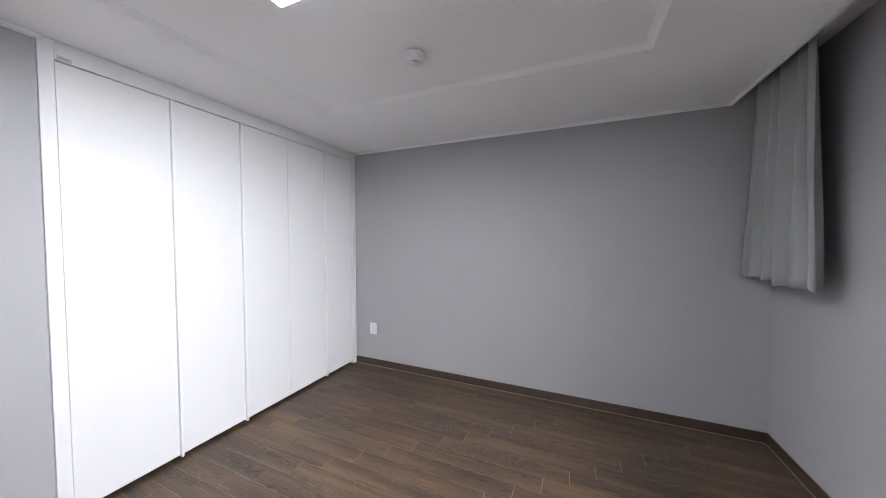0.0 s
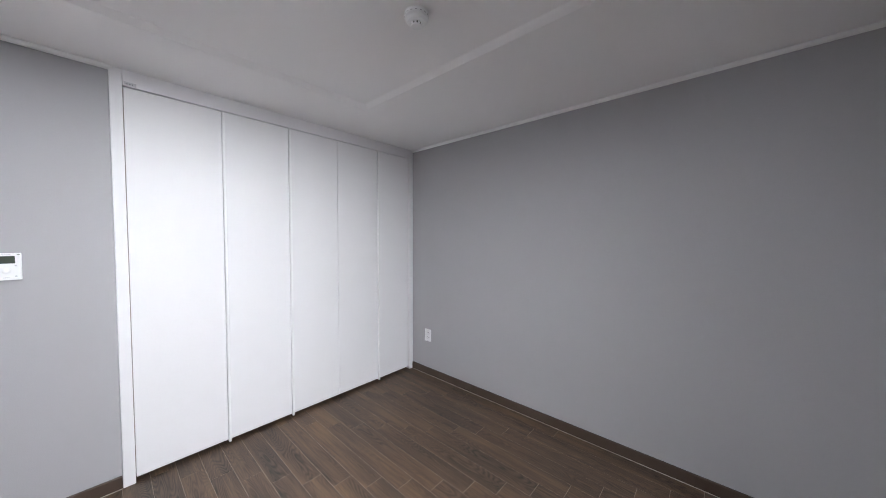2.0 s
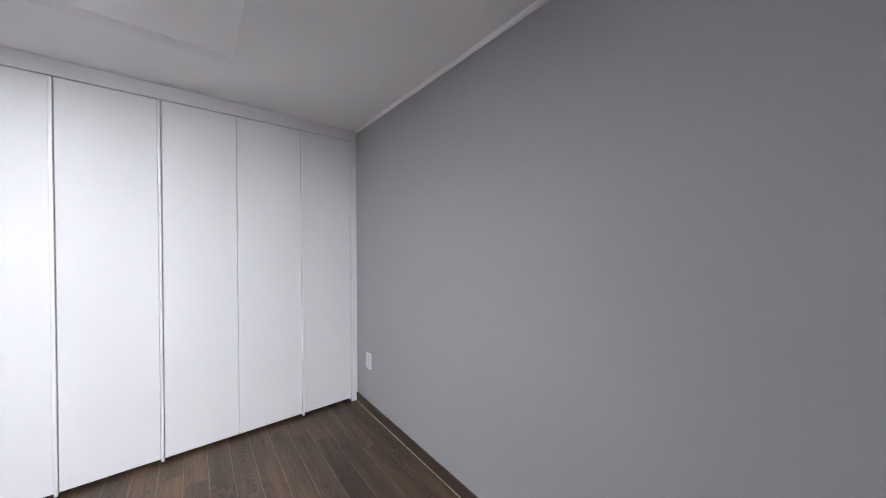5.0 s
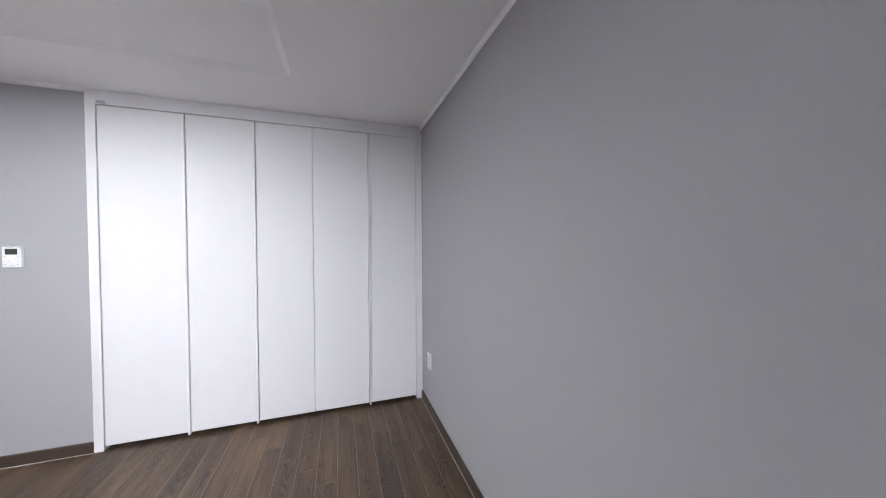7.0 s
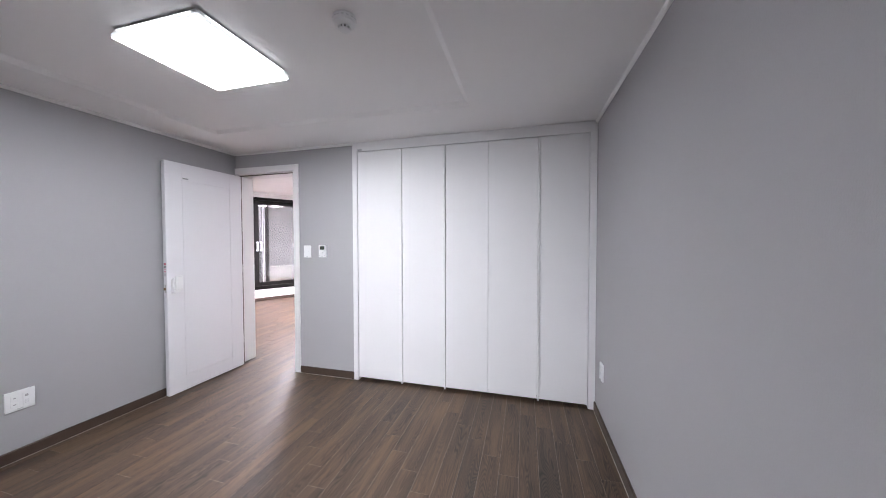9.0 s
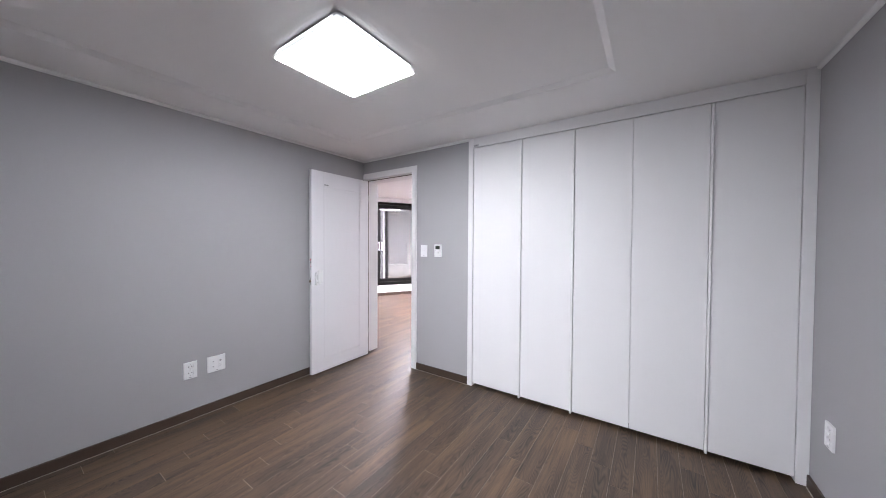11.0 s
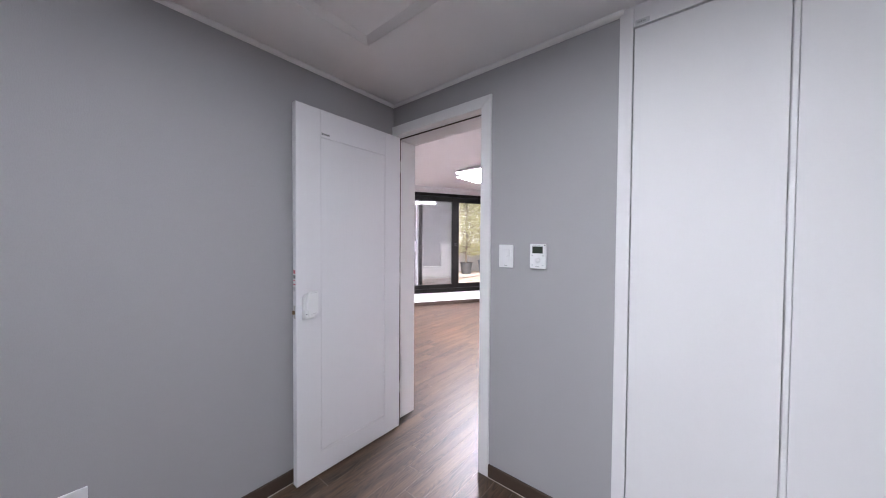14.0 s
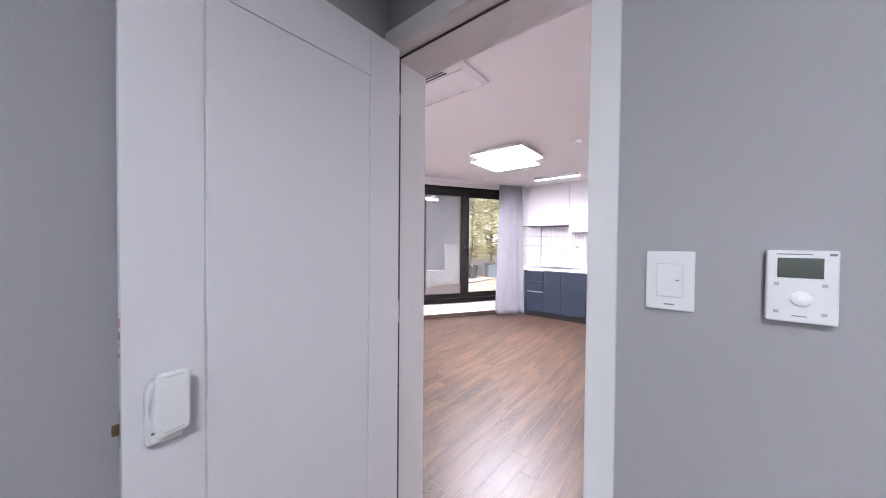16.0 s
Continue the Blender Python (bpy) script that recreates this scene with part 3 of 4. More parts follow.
# latch edge
lock = lpart("lock_plate", block(-3.557, LEAF_Y0 - 0.0012, 0.918, -3.537, LEAF_Y0, 0.988, 0.0004), STEEL, label="brushed steel lock plate")
lpart("latch_bolt", block(-3.553, LEAF_Y0 - 0.012, 0.941, -3.541, LEAF_Y0, 0.962, 0.003, 2), BRONZE, lock, "bronze latch bolt")
for z0, z1, mat in ((1.097, 1.158, PAPER), (1.040, 1.085, PAPER), (1.138, 1.156, RED_PRINT), (1.078, 1.084, RED_PRINT), (1.100, 1.104, RED_PRINT), (1.112, 1.130, PRINT), (1.048, 1.066, SILVER)):
    thick = 0.0006 if mat is PAPER else 0.001
    lpart("edge_sticker", block(-3.558, LEAF_Y0 - thick, z0 + 0.02, -3.536, LEAF_Y0, z1 + 0.02), mat, label="small printed sticker on the door's edge")
plate = lpart("maker_label", block(FACE, -0.600, 1.922, FACE + 0.001, -0.548, 1.936, 0.0003), SILVER, label="small silver label with dark print")
lpart("print_bar", block(FACE + 0.0008, -0.597, 1.925, FACE + 0.0013, -0.588, 1.933), PRINT, plate)
lpart("print_bar", block(FACE + 0.0008, -0.584, 1.9265, FACE + 0.0013, -0.552, 1.9315), PRINT, plate)
for z in (0.25, 1.03, 1.82):
    bm = drum(bmesh.new(), (-3.5335, -0.0025, z), (0, 0, 1), [(0, 0.003), (0.001, 0.0038), (0.079, 0.0038), (0.08, 0.003)], 12)
    lpart("hinge", bm, STEEL, label="steel barrel hinge", smooth=True)

# ---------------------------------------------------------------- wall fittings


def plate_on(name, label, category, m, w, h, t, r=0.004, group=""):
    """A fitting's empty in the wall plane: x to the right, z up, y into the room is negative; with its rounded plate."""
    ob = thing(name, label, category, m, group)
    part("plate", block(-w / 2, -t, -h / 2, w / 2, 0, h / 2, r * 0.6, 2), PLASTIC, ob)
    return ob


switch = plate_on("light_switch", "white square-cornered rocker light switch on the grey wall", "switch", pose(-2.6945, -0.0005, 1.258), 0.083, 0.123, 0.009)
part("rocker", block(-0.0225, -0.0125, -0.034, 0.0225, -0.0085, 0.036, 0.0015), PLASTIC, switch)
part("pilot_mark", block(0.010, -0.0129, 0.0, 0.016, -0.0122, 0.0025), PRINT, switch)
part("print_bar", block(-0.009, -0.0094, -0.051, 0.008, -0.0088, -0.0485), PRINT, switch)

thermo = plate_on("thermostat", "white room thermostat with a green display and round dial", "thermostat", pose(-2.513, -0.0005, 1.263), 0.083, 0.124, 0.018)
part("display", block(-0.0285, -0.0188, 0.0145, 0.0245, -0.0175, 0.0490, 0.0006), SCREEN, thermo, "dark green liquid-crystal display")
part("dial", drum(bmesh.new(), (0, -0.0175, -0.021), (0, -1, 0), [(0, 0.0130), (0.0035, 0.0126), (0.0055, 0.0110), (0.0060, 0.0)], 28), PLASTIC, thermo, smooth=True)
for x, z in ((-0.029, 0.0035), (0.026, 0.0035), (-0.029, -0.045), (0.026, -0.045)):
    part("button", block(x - 0.0032, -0.0186, z - 0.0028, x + 0.0032, -0.0175, z + 0.0028, 0.0004), PALE_PRINT, thermo)
part("print_bar", block(-0.030, -0.0186, 0.0545, 0.012, -0.0178, 0.0562), PRINT, thermo)
part("print_bar", block(0.030, -0.0186, 0.053, 0.038, -0.0178, 0.057), PRINT, thermo)
part("print_bar", block(-0.011, -0.0186, -0.0515, 0.007, -0.0178, -0.05), PRINT, thermo)


def holed_plate(w, h, t, cups, r, n=32):
    """A wall plate with round cups sunk into it; cups are heights of their centres, each in its own band of the plate."""
    bm = bmesh.new()
    bands = [h / 2] + [(a + b) / 2 for a, b in zip(cups, cups[1:])] + [-h / 2]
    rim = 0.002
    for c, top, low in zip(cups, bands, bands[1:]):
        ring, edge = [], []
        hw, up, down = w / 2 - rim, top - c - (rim if top == h / 2 else 0), c - low - (rim if low == -h / 2 else 0)
        corners = [math.atan2(up, hw), math.pi - math.atan2(up, hw), math.pi + math.atan2(down, hw), 2 * math.pi - math.atan2(down, hw)]
        angles = sorted({round(a, 6) for a in corners + [2 * math.pi * k / n for k in range(n)]})
        for a in angles:
            ca, sa = math.cos(a), math.sin(a)
            k = min(hw / abs(ca) if abs(ca) > 1e-6 else 9, (up if sa > 0 else down) / abs(sa) if abs(sa) > 1e-6 else 9)
            ring.append((ca, sa))
            edge.append(bm.verts.new((k * ca, -t, c + k * sa)))
        loops = [[bm.verts.new((q * ca, y, c + q * sa)) for ca, sa in ring] for q, y in ((r, -t), (r - 0.0006, -t + 0.0006), (r - 0.0016, -0.0022))]
        m = len(ring)
        for one, two in zip([edge] + loops, loops):
            for k in range(m):
                bm.faces.new((one[k], one[(k + 1) % m], two[(k + 1) % m], two[k]))
        bm.faces.new(loops[-1])
    outer = [(-w / 2 + rim, -t, -h / 2 + rim), (w / 2 - rim, -t, -h / 2 + rim), (w / 2 - rim, -t, h / 2 - rim), (-w / 2 + rim, -t, h / 2 - rim)]
    mid = [(-w / 2, -t + rim, -h / 2), (w / 2, -t + rim, -h / 2), (w / 2, -t + rim, h / 2), (-w / 2, -t + rim, h / 2)]
    back = [(x, 0.0, z) for x, _, z in mid]
    rows = [[bm.verts.new(v) for v in line] for line in (outer, mid, back)]
    for one, two in zip(rows, rows[1:]):
        for k in range(4):
            bm.faces.new((one[k], one[(k + 1) % 4], two[(k + 1) % 4], two[k]))
    bm.faces.new(rows[-1])
    bmesh.ops.remove_doubles(bm, verts=bm.verts, dist=0.00002)
    return bm


def double_socket(label, m, w, h):
    """A double wall socket: a plate with two sunk cups, each with pin holes and earth clips."""
    ob = thing("wall_socket", label, "socket", m)
    cups, t, r = (0.027, -0.021), 0.011, 0.0205
    plate_part = part("plate", holed_plate(w, h, t, cups, r), PLASTIC, ob)
    for z in cups:
        for dx in (-0.0095, 0.0095):
            part("pin_hole", drum(bmesh.new(), (dx, -0.0021, z), (0, -1, 0), [(0, 0.0034), (0.0006, 0.0034)], 14), DARK, plate_part)
        for dz in (-0.0170, 0.0170):
            part("earth_clip", block(-0.0032, -0.0075, z + dz - 0.0015, 0.0032, -0.0021, z + dz + 0.0015), STEEL, plate_part)
    part("print_bar", block(-0.010, -t - 0.0004, -0.0535, 0.010, -t + 0.0002, -0.0505), PRINT, plate_part)
    return ob


double_socket("white double wall socket on the grey wall", pose(-0.0005, -0.245, 0.405, 0, 0, -90), 0.08, 0.122)
double_socket("white double wall socket low on the grey wall", pose(WEST + 0.0005, -1.697, 0.373, 0, 0, 90), 0.083, 0.124)
media = plate_on("media_outlet", "white square data and aerial outlet beside the socket", "outlet", pose(WEST + 0.0005, -1.529, 0.373, 0, 0, 90), 0.123, 0.124, 0.009)
for z in (0.018, -0.022):
    module = part("module", block(-0.038, -0.0112, z - 0.016, -0.008, -0.0085, z + 0.016, 0.001), PLASTIC, media)
    part("port", block(-0.029, -0.0116, z - 0.001, -0.017, -0.011, z + 0.004), GREY_PLASTIC, module)
module = part("module", block(0.010, -0.0125, -0.036, 0.040, -0.0085, 0.038, 0.001), PLASTIC, media)
for k in range(4):
    part("slit", block(0.016, -0.0128, -0.026 + k * 0.006, 0.034, -0.0123, -0.0247 + k * 0.006), PALE_PRINT, module)
part("aerial_port", drum(bmesh.new(), (0.025, -0.0122, 0.021), (0, -1, 0), [(0, 0.0075), (0.0008, 0.0075), (0.0008, 0.0)], 20), GREY_PLASTIC, module)
part("aerial_pin", drum(bmesh.new(), (0.025, -0.0128, 0.021), (0, -1, 0), [(0, 0.003), (0.003, 0.003), (0.003, 0.0)], 12), STEEL, module)
part("print_bar", block(-0.012, -0.0093, -0.052, 0.012, -0.0088, -0.05), PRINT, media)

# ---------------------------------------------------------------- ceiling fittings


def smoke_detector(m):
    ob = thing("smoke_detector", "round white smoke detector on the white ceiling", "detector", m, "smoke detectors")
    part("base", drum(bmesh.new(), (0, 0, 0), (0, 0, -1), [(0, 0.046), (0.003, 0.050), (0.020, 0.050), (0.022, 0.048)], 40), PLASTIC, ob, smooth=False)
    part("body", drum(bmesh.new(), (0, 0, 0), (0, 0, -1), [(0.0215, 0.0465), (0.030, 0.0455), (0.038, 0.038), (0.041, 0.028)], 40), PLASTIC, ob, smooth=False)
    part("chamber", drum(bmesh.new(), (0, 0, 0), (0, 0, -1), [(0.0405, 0.021), (0.050, 0.021)], 24), DARK, ob, "dark sensing slots")
    part("cap", drum(bmesh.new(), (0, 0, 0), (0, 0, -1), [(0.0485, 0.020), (0.051, 0.0245), (0.054, 0.022), (0.055, 0.0)], 32), PLASTIC, ob)
    for k in range(10):
        a = 2 * math.pi * k / 10
        bm = block(-0.0022, -0.004, -0.050, 0.0022, 0.004, -0.0405)
        bm.transform(Matrix.Rotation(a, 4, "Z") @ Matrix.Translation((0.0235, 0, 0)))
        part("rib", bm, PLASTIC, ob)
    for k in range(16):
        a = 2 * math.pi * k / 16
        bm = block(0.0495, -0.004, -0.0165, 0.0506, 0.004, -0.0145)
        bm.transform(Matrix.Rotation(a, 4, "Z"))
        part("slit", bm, GREY_PLASTIC, ob)
    return ob


detector = smoke_detector(pose(-1.315, -1.478, TRAY - 0.0005))

LX, LY, LW, LD, LB = -2.117, -1.444, 0.515, 0.513, 2.288
lamp = thing("ceiling_lamp", "flat square ceiling lamp, switched on, white glowing diffuser", "ceiling lamp", pose(LX, LY, TRAY))


def slab(w, d, z0, z1, r, shrink=0.0):
    """A flat plate with rounded corners about the lamp's middle."""
    pts = []
    for cx, cy, a0 in ((1, 1, 0), (-1, 1, 90), (-1, -1, 180), (1, -1, 270)):
        for k in range(7):
            a = radians(a0 + 15 * k)
            pts.append((cx * (w / 2 - r) + r * math.cos(a), cy * (d / 2 - r) + r * math.sin(a)))
    return prism(pts, z0, z1)


DROP = LB - TRAY
part("mount", slab(LW * 0.8, LD * 0.8, DROP + 0.030, -0.0003, 0.02), TRIM, lamp)
part("body", slab(LW - 0.004, LD - 0.004, DROP + 0.0205, DROP + 0.0330, 0.022), PLASTIC, lamp, "white plastic lamp body with rounded corners")
part("rim", slab(LW, LD, DROP + 0.002, DROP + 0.0185, 0.009), BED_RIM_LIGHT, lamp, "softly glowing acrylic edge")
part("seam", slab(LW - 0.002, LD - 0.002, DROP + 0.0186, DROP + 0.0204, 0.010), GREY_PLASTIC, lamp)
for x0, y0, x1, y1 in ((-1, -1, 1, -1), (-1, 1, 1, 1), (-1, -1, -1, 1), (1, -1, 1, 1)):
    hx, hy = LW / 2 - 0.002, LD / 2 - 0.002
    if y0 == y1:
        bm = block(-hx + 0.035, y0 * hy - 0.001, DROP + 0.0235, hx - 0.035, y0 * hy + 0.001, DROP + 0.0295)
    else:
        bm = block(x0 * hx - 0.001, -hy + 0.035, DROP + 0.0235, x0 * hx + 0.001, hy - 0.035, DROP + 0.0295)
    part("light_slit", bm, BED_SLIT_LIGHT, lamp, "thin glowing slit")
part("diffuser", slab(LW - 0.004, LD - 0.004, DROP, DROP + 0.0018, 0.008), BED_LIGHT, lamp, "bright white acrylic diffuser")

# ---------------------------------------------------------------- bedroom curtain in the corner


def curtain_mesh(width, z0, z1, folds, depth, seed, flare=0.0, header=0.10, thick=0.004, cols=140, rows_n=26):
    """A pleated curtain along x from 0 to width; pinched at the heading, wider folds below, a turned hem."""
    rng = random.Random(seed)
    phase = [rng.uniform(-0.5, 0.5) for _ in range(folds + 2)]
    size = [rng.uniform(0.6, 1.25) for _ in range(folds + 2)]
    bm = bmesh.new()
    grids = []
    for side in (0, 1):
        grid = []
        for j in range(rows_n + 1):
            f = j / rows_n
            z = z1 + (z0 - z1) * f
            spread = 1.0 + flare * f
            row = []
            for i in range(cols + 1):
                u = i / cols
                k = int(u * folds)
                a = u * folds - k
                amp = size[k] * (1 - a) + size[k + 1] * a
                ph = phase[k] * (1 - a) + phase[k + 1] * a
                top = min(1.0, 0.35 + (z1 - z) / header * 0.65) if z1 - z < header else 1.0
                wave = math.sin(2 * math.pi * u * folds + ph * (0.4 + f)) + 0.28 * math.sin(4 * math.pi * u * folds + 2.1 * ph + 1.5 * f)
                y = depth * amp * top * (0.55 + 0.45 * f) * wave
                y += depth * 0.3 * math.sin(2 * math.pi * u * folds * 0.5 + 1.3 + 0.8 * f)
                if z1 - z < header * 0.8:
                    y += depth * 0.35 * math.sin(2 * math.pi * u * folds * 3)
                x = width * (u - 0.5) * spread + width * 0.5 + 0.012 * math.sin(5 * f + u * 9) * f
                hem = 0.009 * math.sin(u * folds * 5.1) + 0.006 * math.sin(u * folds * 2.3) if j == rows_n else 0
                row.append(bm.verts.new((x, y + side * thick, z + hem)))
            grid.append(row)
        grids.append(grid)
    a, b = grids
    for j in range(rows_n):
        for i in range(cols):
            bm.faces.new((a[j][i], a[j][i + 1], a[j + 1][i + 1], a[j + 1][i]))
            bm.faces.new((b[j][i], b[j + 1][i], b[j + 1][i + 1], b[j][i + 1]))
        bm.faces.new((a[j][0], a[j + 1][0], b[j + 1][0], b[j][0]))
        bm.faces.new((a[j][cols], b[j][cols], b[j + 1][cols], a[j + 1][cols]))
    for i in range(cols):
        bm.faces.new((a[0][i], b[0][i], b[0][i + 1], a[0][i + 1]))
        bm.faces.new((a[rows_n][i], a[rows_n][i + 1], b[rows_n][i + 1], b[rows_n][i]))
    return bm


short_curtain = thing("curtain", "short grey cloth curtain drawn into the corner", "curtain", pose(-0.66, -3.305, 0))
part("cloth", curtain_mesh(0.56, 1.135, 2.395, 5, 0.036, 5, 0.26), BED_CLOTH, short_curtain, smooth=True)
rail = new("curtain_rail", mesh_of("curtain_rail", block(WEST + 0.3, -3.315, 2.40, -0.03, -3.29, HIGH + 0.1195, 0.003), TRIM))
tagged(rail, "slim white curtain rail inside the ceiling recess", "curtain rail")

# ---------------------------------------------------------------- living room shell
far_w = win_x(BACK)
ceiling_pts = [(far_w, BACK), (LIVING_EAST, BACK), (LIVING_EAST, KITCHEN_Y), (win_x(KITCHEN_Y), KITCHEN_Y)]
structure("ceiling_living", prism(ceiling_pts, LIVING_HIGH, LIVING_HIGH + 0.1), CEILING, "plain white papered living room ceiling", "ceiling")
bm = block(far_w - 0.3, BACK - 0.002, -0.1, DOOR_X0 - 0.035, BACK, 2.6)
box(bm, DOOR_X1 + 0.0245, BACK - 0.002, -0.1, -2.2, BACK, 2.6)
box(bm, -2.2, BACK - 0.002, -0.1, -2.1725, 0.75, 2.6)
box(bm, DOOR_X0 - 0.035, BACK - 0.002, DOOR_TOP + 0.05, DOOR_X1 + 0.0245, BACK, 2.6)
box(bm, far_w - 0.3, 0.0, -0.1, WEST - 0.15, BACK - 0.002, 2.6)
structure("wall_living_south", bm, LIVING_WALL, "white papered living room wall around the doorway", "wall")
structure("wall_living_east", block(LIVING_EAST, 0.75, -0.1, LIVING_EAST + 0.15, KITCHEN_Y + 0.15, 2.6), LIVING_WALL, "plain white living room wall", "wall")
structure("wall_kitchen", block(win_x(KITCHEN_Y) - 0.3, KITCHEN_Y, -0.1, LIVING_EAST, KITCHEN_Y + 0.15, 2.6), LIVING_WALL, "white wall behind the kitchen run", "wall")

# the wall with the terrace window runs at an angle; its own axes: x along it, y out of the room, z up
turn_w = Matrix.Translation(WIN_P) @ Matrix.Rotation(math.atan2(WIN_D.y, WIN_D.x), 4, "Z")
S0, S1, WZ0, WZ1, WALL_T = -1.15, 1.95, 0.262, 2.36, 0.22
s_low, s_high = (BACK - WIN_P.y) / WIN_D.y - 0.2, (KITCHEN_Y - WIN_P.y) / WIN_D.y
bm = block(s_low, 0, -0.1, S0, WALL_T, 2.6)
box(bm, S1, 0, -0.1, s_high, WALL_T, 2.6)
box(bm, S0, 0, -0.1, S1, WALL_T, WZ0)
box(bm, S0, 0, WZ1, S1, WALL_T, 2.6)
bm.transform(turn_w)
structure("wall_window", bm, LIVING_WALL, "white papered wall with the wide terrace window", "wall")
bm = block(s_low, -0.012, 0.0, 2.05, 0.0, 0.075, 0.002)
bm.transform(turn_w)
structure("baseboard_window", bm, BASEBOARD, "low brown baseboard under the terrace window", "baseboard")
bm = block(s_low, -0.03, LIVING_HIGH - 0.045, s_high - 0.02, 0.0, LIVING_HIGH - 0.001, 0.006, 2)
bm.transform(turn_w)
structure("cornice_window", bm, TRIM, "white ceiling moulding over the window", "cornice")

window = thing("window_terrace", "wide dark bronze sliding window onto a terrace", "window", turn_w, kind="structure")


def ring_frame(x0, x1, z0, z1, y0, y1, side, low, high, bevel=0.003):
    bm = block(x0, y0, z0, x0 + side, y1, z1, bevel)
    box(bm, x1 - side, y0, z0, x1, y1, z1, bevel)
    box(bm, x0 + side, y0, z0, x1 - side, y1, z0 + low, bevel)
    box(bm, x0 + side, y0, z1 - high, x1 - side, y1, z1, bevel)
    return bm


part("window_frame", ring_frame(S0, S1, WZ0, WZ1, -0.015, 0.16, 0.05, 0.07, 0.06), FRAME_BLACK, window)
part("sill", block(S0 + 0.05, -0.02, WZ0 + 0.07, S1 - 0.05, 0.02, WZ0 + 0.085, 0.002), FRAME_BLACK, window)
sashes = [(-1.1, -0.06, 0.09, 0.13), (-0.14, 0.915, 0.03, 0.07), (0.92, 1.9, 0.09, 0.13)]
for x0, x1, y0, y1 in sashes:
    sash = part("sash", ring_frame(x0, x1, WZ0 + 0.072, WZ1 - 0.062, y0, y1, 0.09, 0.095, 0.10), FRAME_BLACK, window)
    pane = part("pane", block(x0 + 0.085, (y0 + y1) / 2 - 0.003, WZ0 + 0.16, x1 - 0.085, (y0 + y1) / 2 + 0.003, WZ1 - 0.155), GLASS, sash, "clear window glass")
    pane.visible_shadow = False
net = part("insect_screen", ring_frame(-0.02, 1.0, WZ0 + 0.075, WZ1 - 0.065, 0.135, 0.15, 0.05, 0.05, 0.05), SCREEN_FRAME, window)
part("guide_rail", block(0.105, 0.120, WZ0 + 0.12, 0.18, 0.149, WZ1 - 0.12, 0.003), FRAME_BLACK, net, "dark upright of the insect screen")
for x in (0.045, 0.078):
    part("brush_seal", block(x, 0.128, WZ0 + 0.12, x + 0.011, 0.134, WZ1 - 0.12), PALE_PRINT, net, "thin pale brush seal")
part("net", block(0.03, 0.141, WZ0 + 0.10, 0.96, 0.142, WZ1 - 0.09), NET, net, "fine grey insect net")
bm = block(-0.112, -0.025, 1.14, -0.077, -0.012, 1.355, 0.006, 3)
box(bm, -0.112, -0.014, 1.14, -0.077, 0.0305, 1.17, 0.004, 2)
box(bm, -0.112, -0.014, 1.325, -0.077, 0.0305, 1.355, 0.004, 2)
part("pull_handle", bm, PLASTIC, window, "white bow-shaped window handle")
bm = block(-0.010, 0.078, 1.14, 0.022, 0.090, 1.355, 0.005, 2)
box(bm, -0.010, 0.088, 1.14, 0.022, 0.135, 1.165, 0.004, 2)
box(bm, -0.010, 0.088, 1.33, 0.022, 0.135, 1.355, 0.004, 2)
part("pull_handle", bm, PLASTIC, window, "white bow-shaped window handle")
for x in (0.895, 0.96):
    part("crescent_latch", block(x - 0.012, 0.0, 1.25, x + 0.012, 0.0305 if x < 0.9 else 0.0905, 1.31, 0.006, 2), DARK, window)

# unseen bedroom window, assumed from the short curtain: two opaque pale sashes, white frame
bed_window = thing("window_bedroom", "assumed bedroom window, unseen, white frame with opaque pale panes", "window", pose(0, SOUTH, 0), kind="structure")
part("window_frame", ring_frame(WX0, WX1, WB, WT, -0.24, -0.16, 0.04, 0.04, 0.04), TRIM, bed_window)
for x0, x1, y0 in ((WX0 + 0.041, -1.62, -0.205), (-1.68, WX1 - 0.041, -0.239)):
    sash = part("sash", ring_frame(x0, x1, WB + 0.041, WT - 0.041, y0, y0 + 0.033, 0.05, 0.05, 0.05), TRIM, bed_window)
    part("pane", block(x0 + 0.045, y0 + 0.013, WB + 0.085, x1 - 0.045, y0 + 0.019, WT - 0.085), OPAQUE_PANE, sash, "opaque pale pane that keeps the sun out")

# living curtain
long_curtain = thing("curtain", "floor-length pale grey pleated curtain beside the window", "curtain", turn_w @ pose(1.53, -0.16, 0))
part("cloth", curtain_mesh(0.43, 0.018, 2.43, 7, 0.062, 11, 0.24, 0.14, cols=240), LIVING_CLOTH, long_curtain, smooth=True)
bm = block(S0, -0.18, 2.432, 1.98, -0.14, LIVING_HIGH - 0.0005, 0.003)
bm.transform(turn_w)
tagged(new("curtain_rail", mesh_of("curtain_rail", bm, TRIM)), "white curtain rail under the ceiling", "curtain rail")

# ---------------------------------------------------------------- living ceiling fittings
ac = thing("air_conditioner", "white ceiling cassette air conditioner with dark intake slots", "air conditioner", pose(-4.27, 0.855, LIVING_HIGH))
part("panel", block(-0.5, -0.26, -0.022, 0.5, 0.19, -0.0005, 0.008, 3), AC_GLOSS, ac)
bm = bmesh.new()
rows = []
for i in range(41):
    u = i / 40 * 2 - 1
    reach = math.sqrt(max(0.0, 1 - abs(u) ** 9))
    row = []
    for j in range(13):
        w = j / 12 * 2 - 1
        row.append(bm.verts.new((0.46 * u, 0.058 + 0.125 * w * (0.82 + 0.18 * reach), -0.0215 - 0.030 * (1 - w * w) ** 0.6 * reach - 0.002 * reach)))
    rows.append(row)
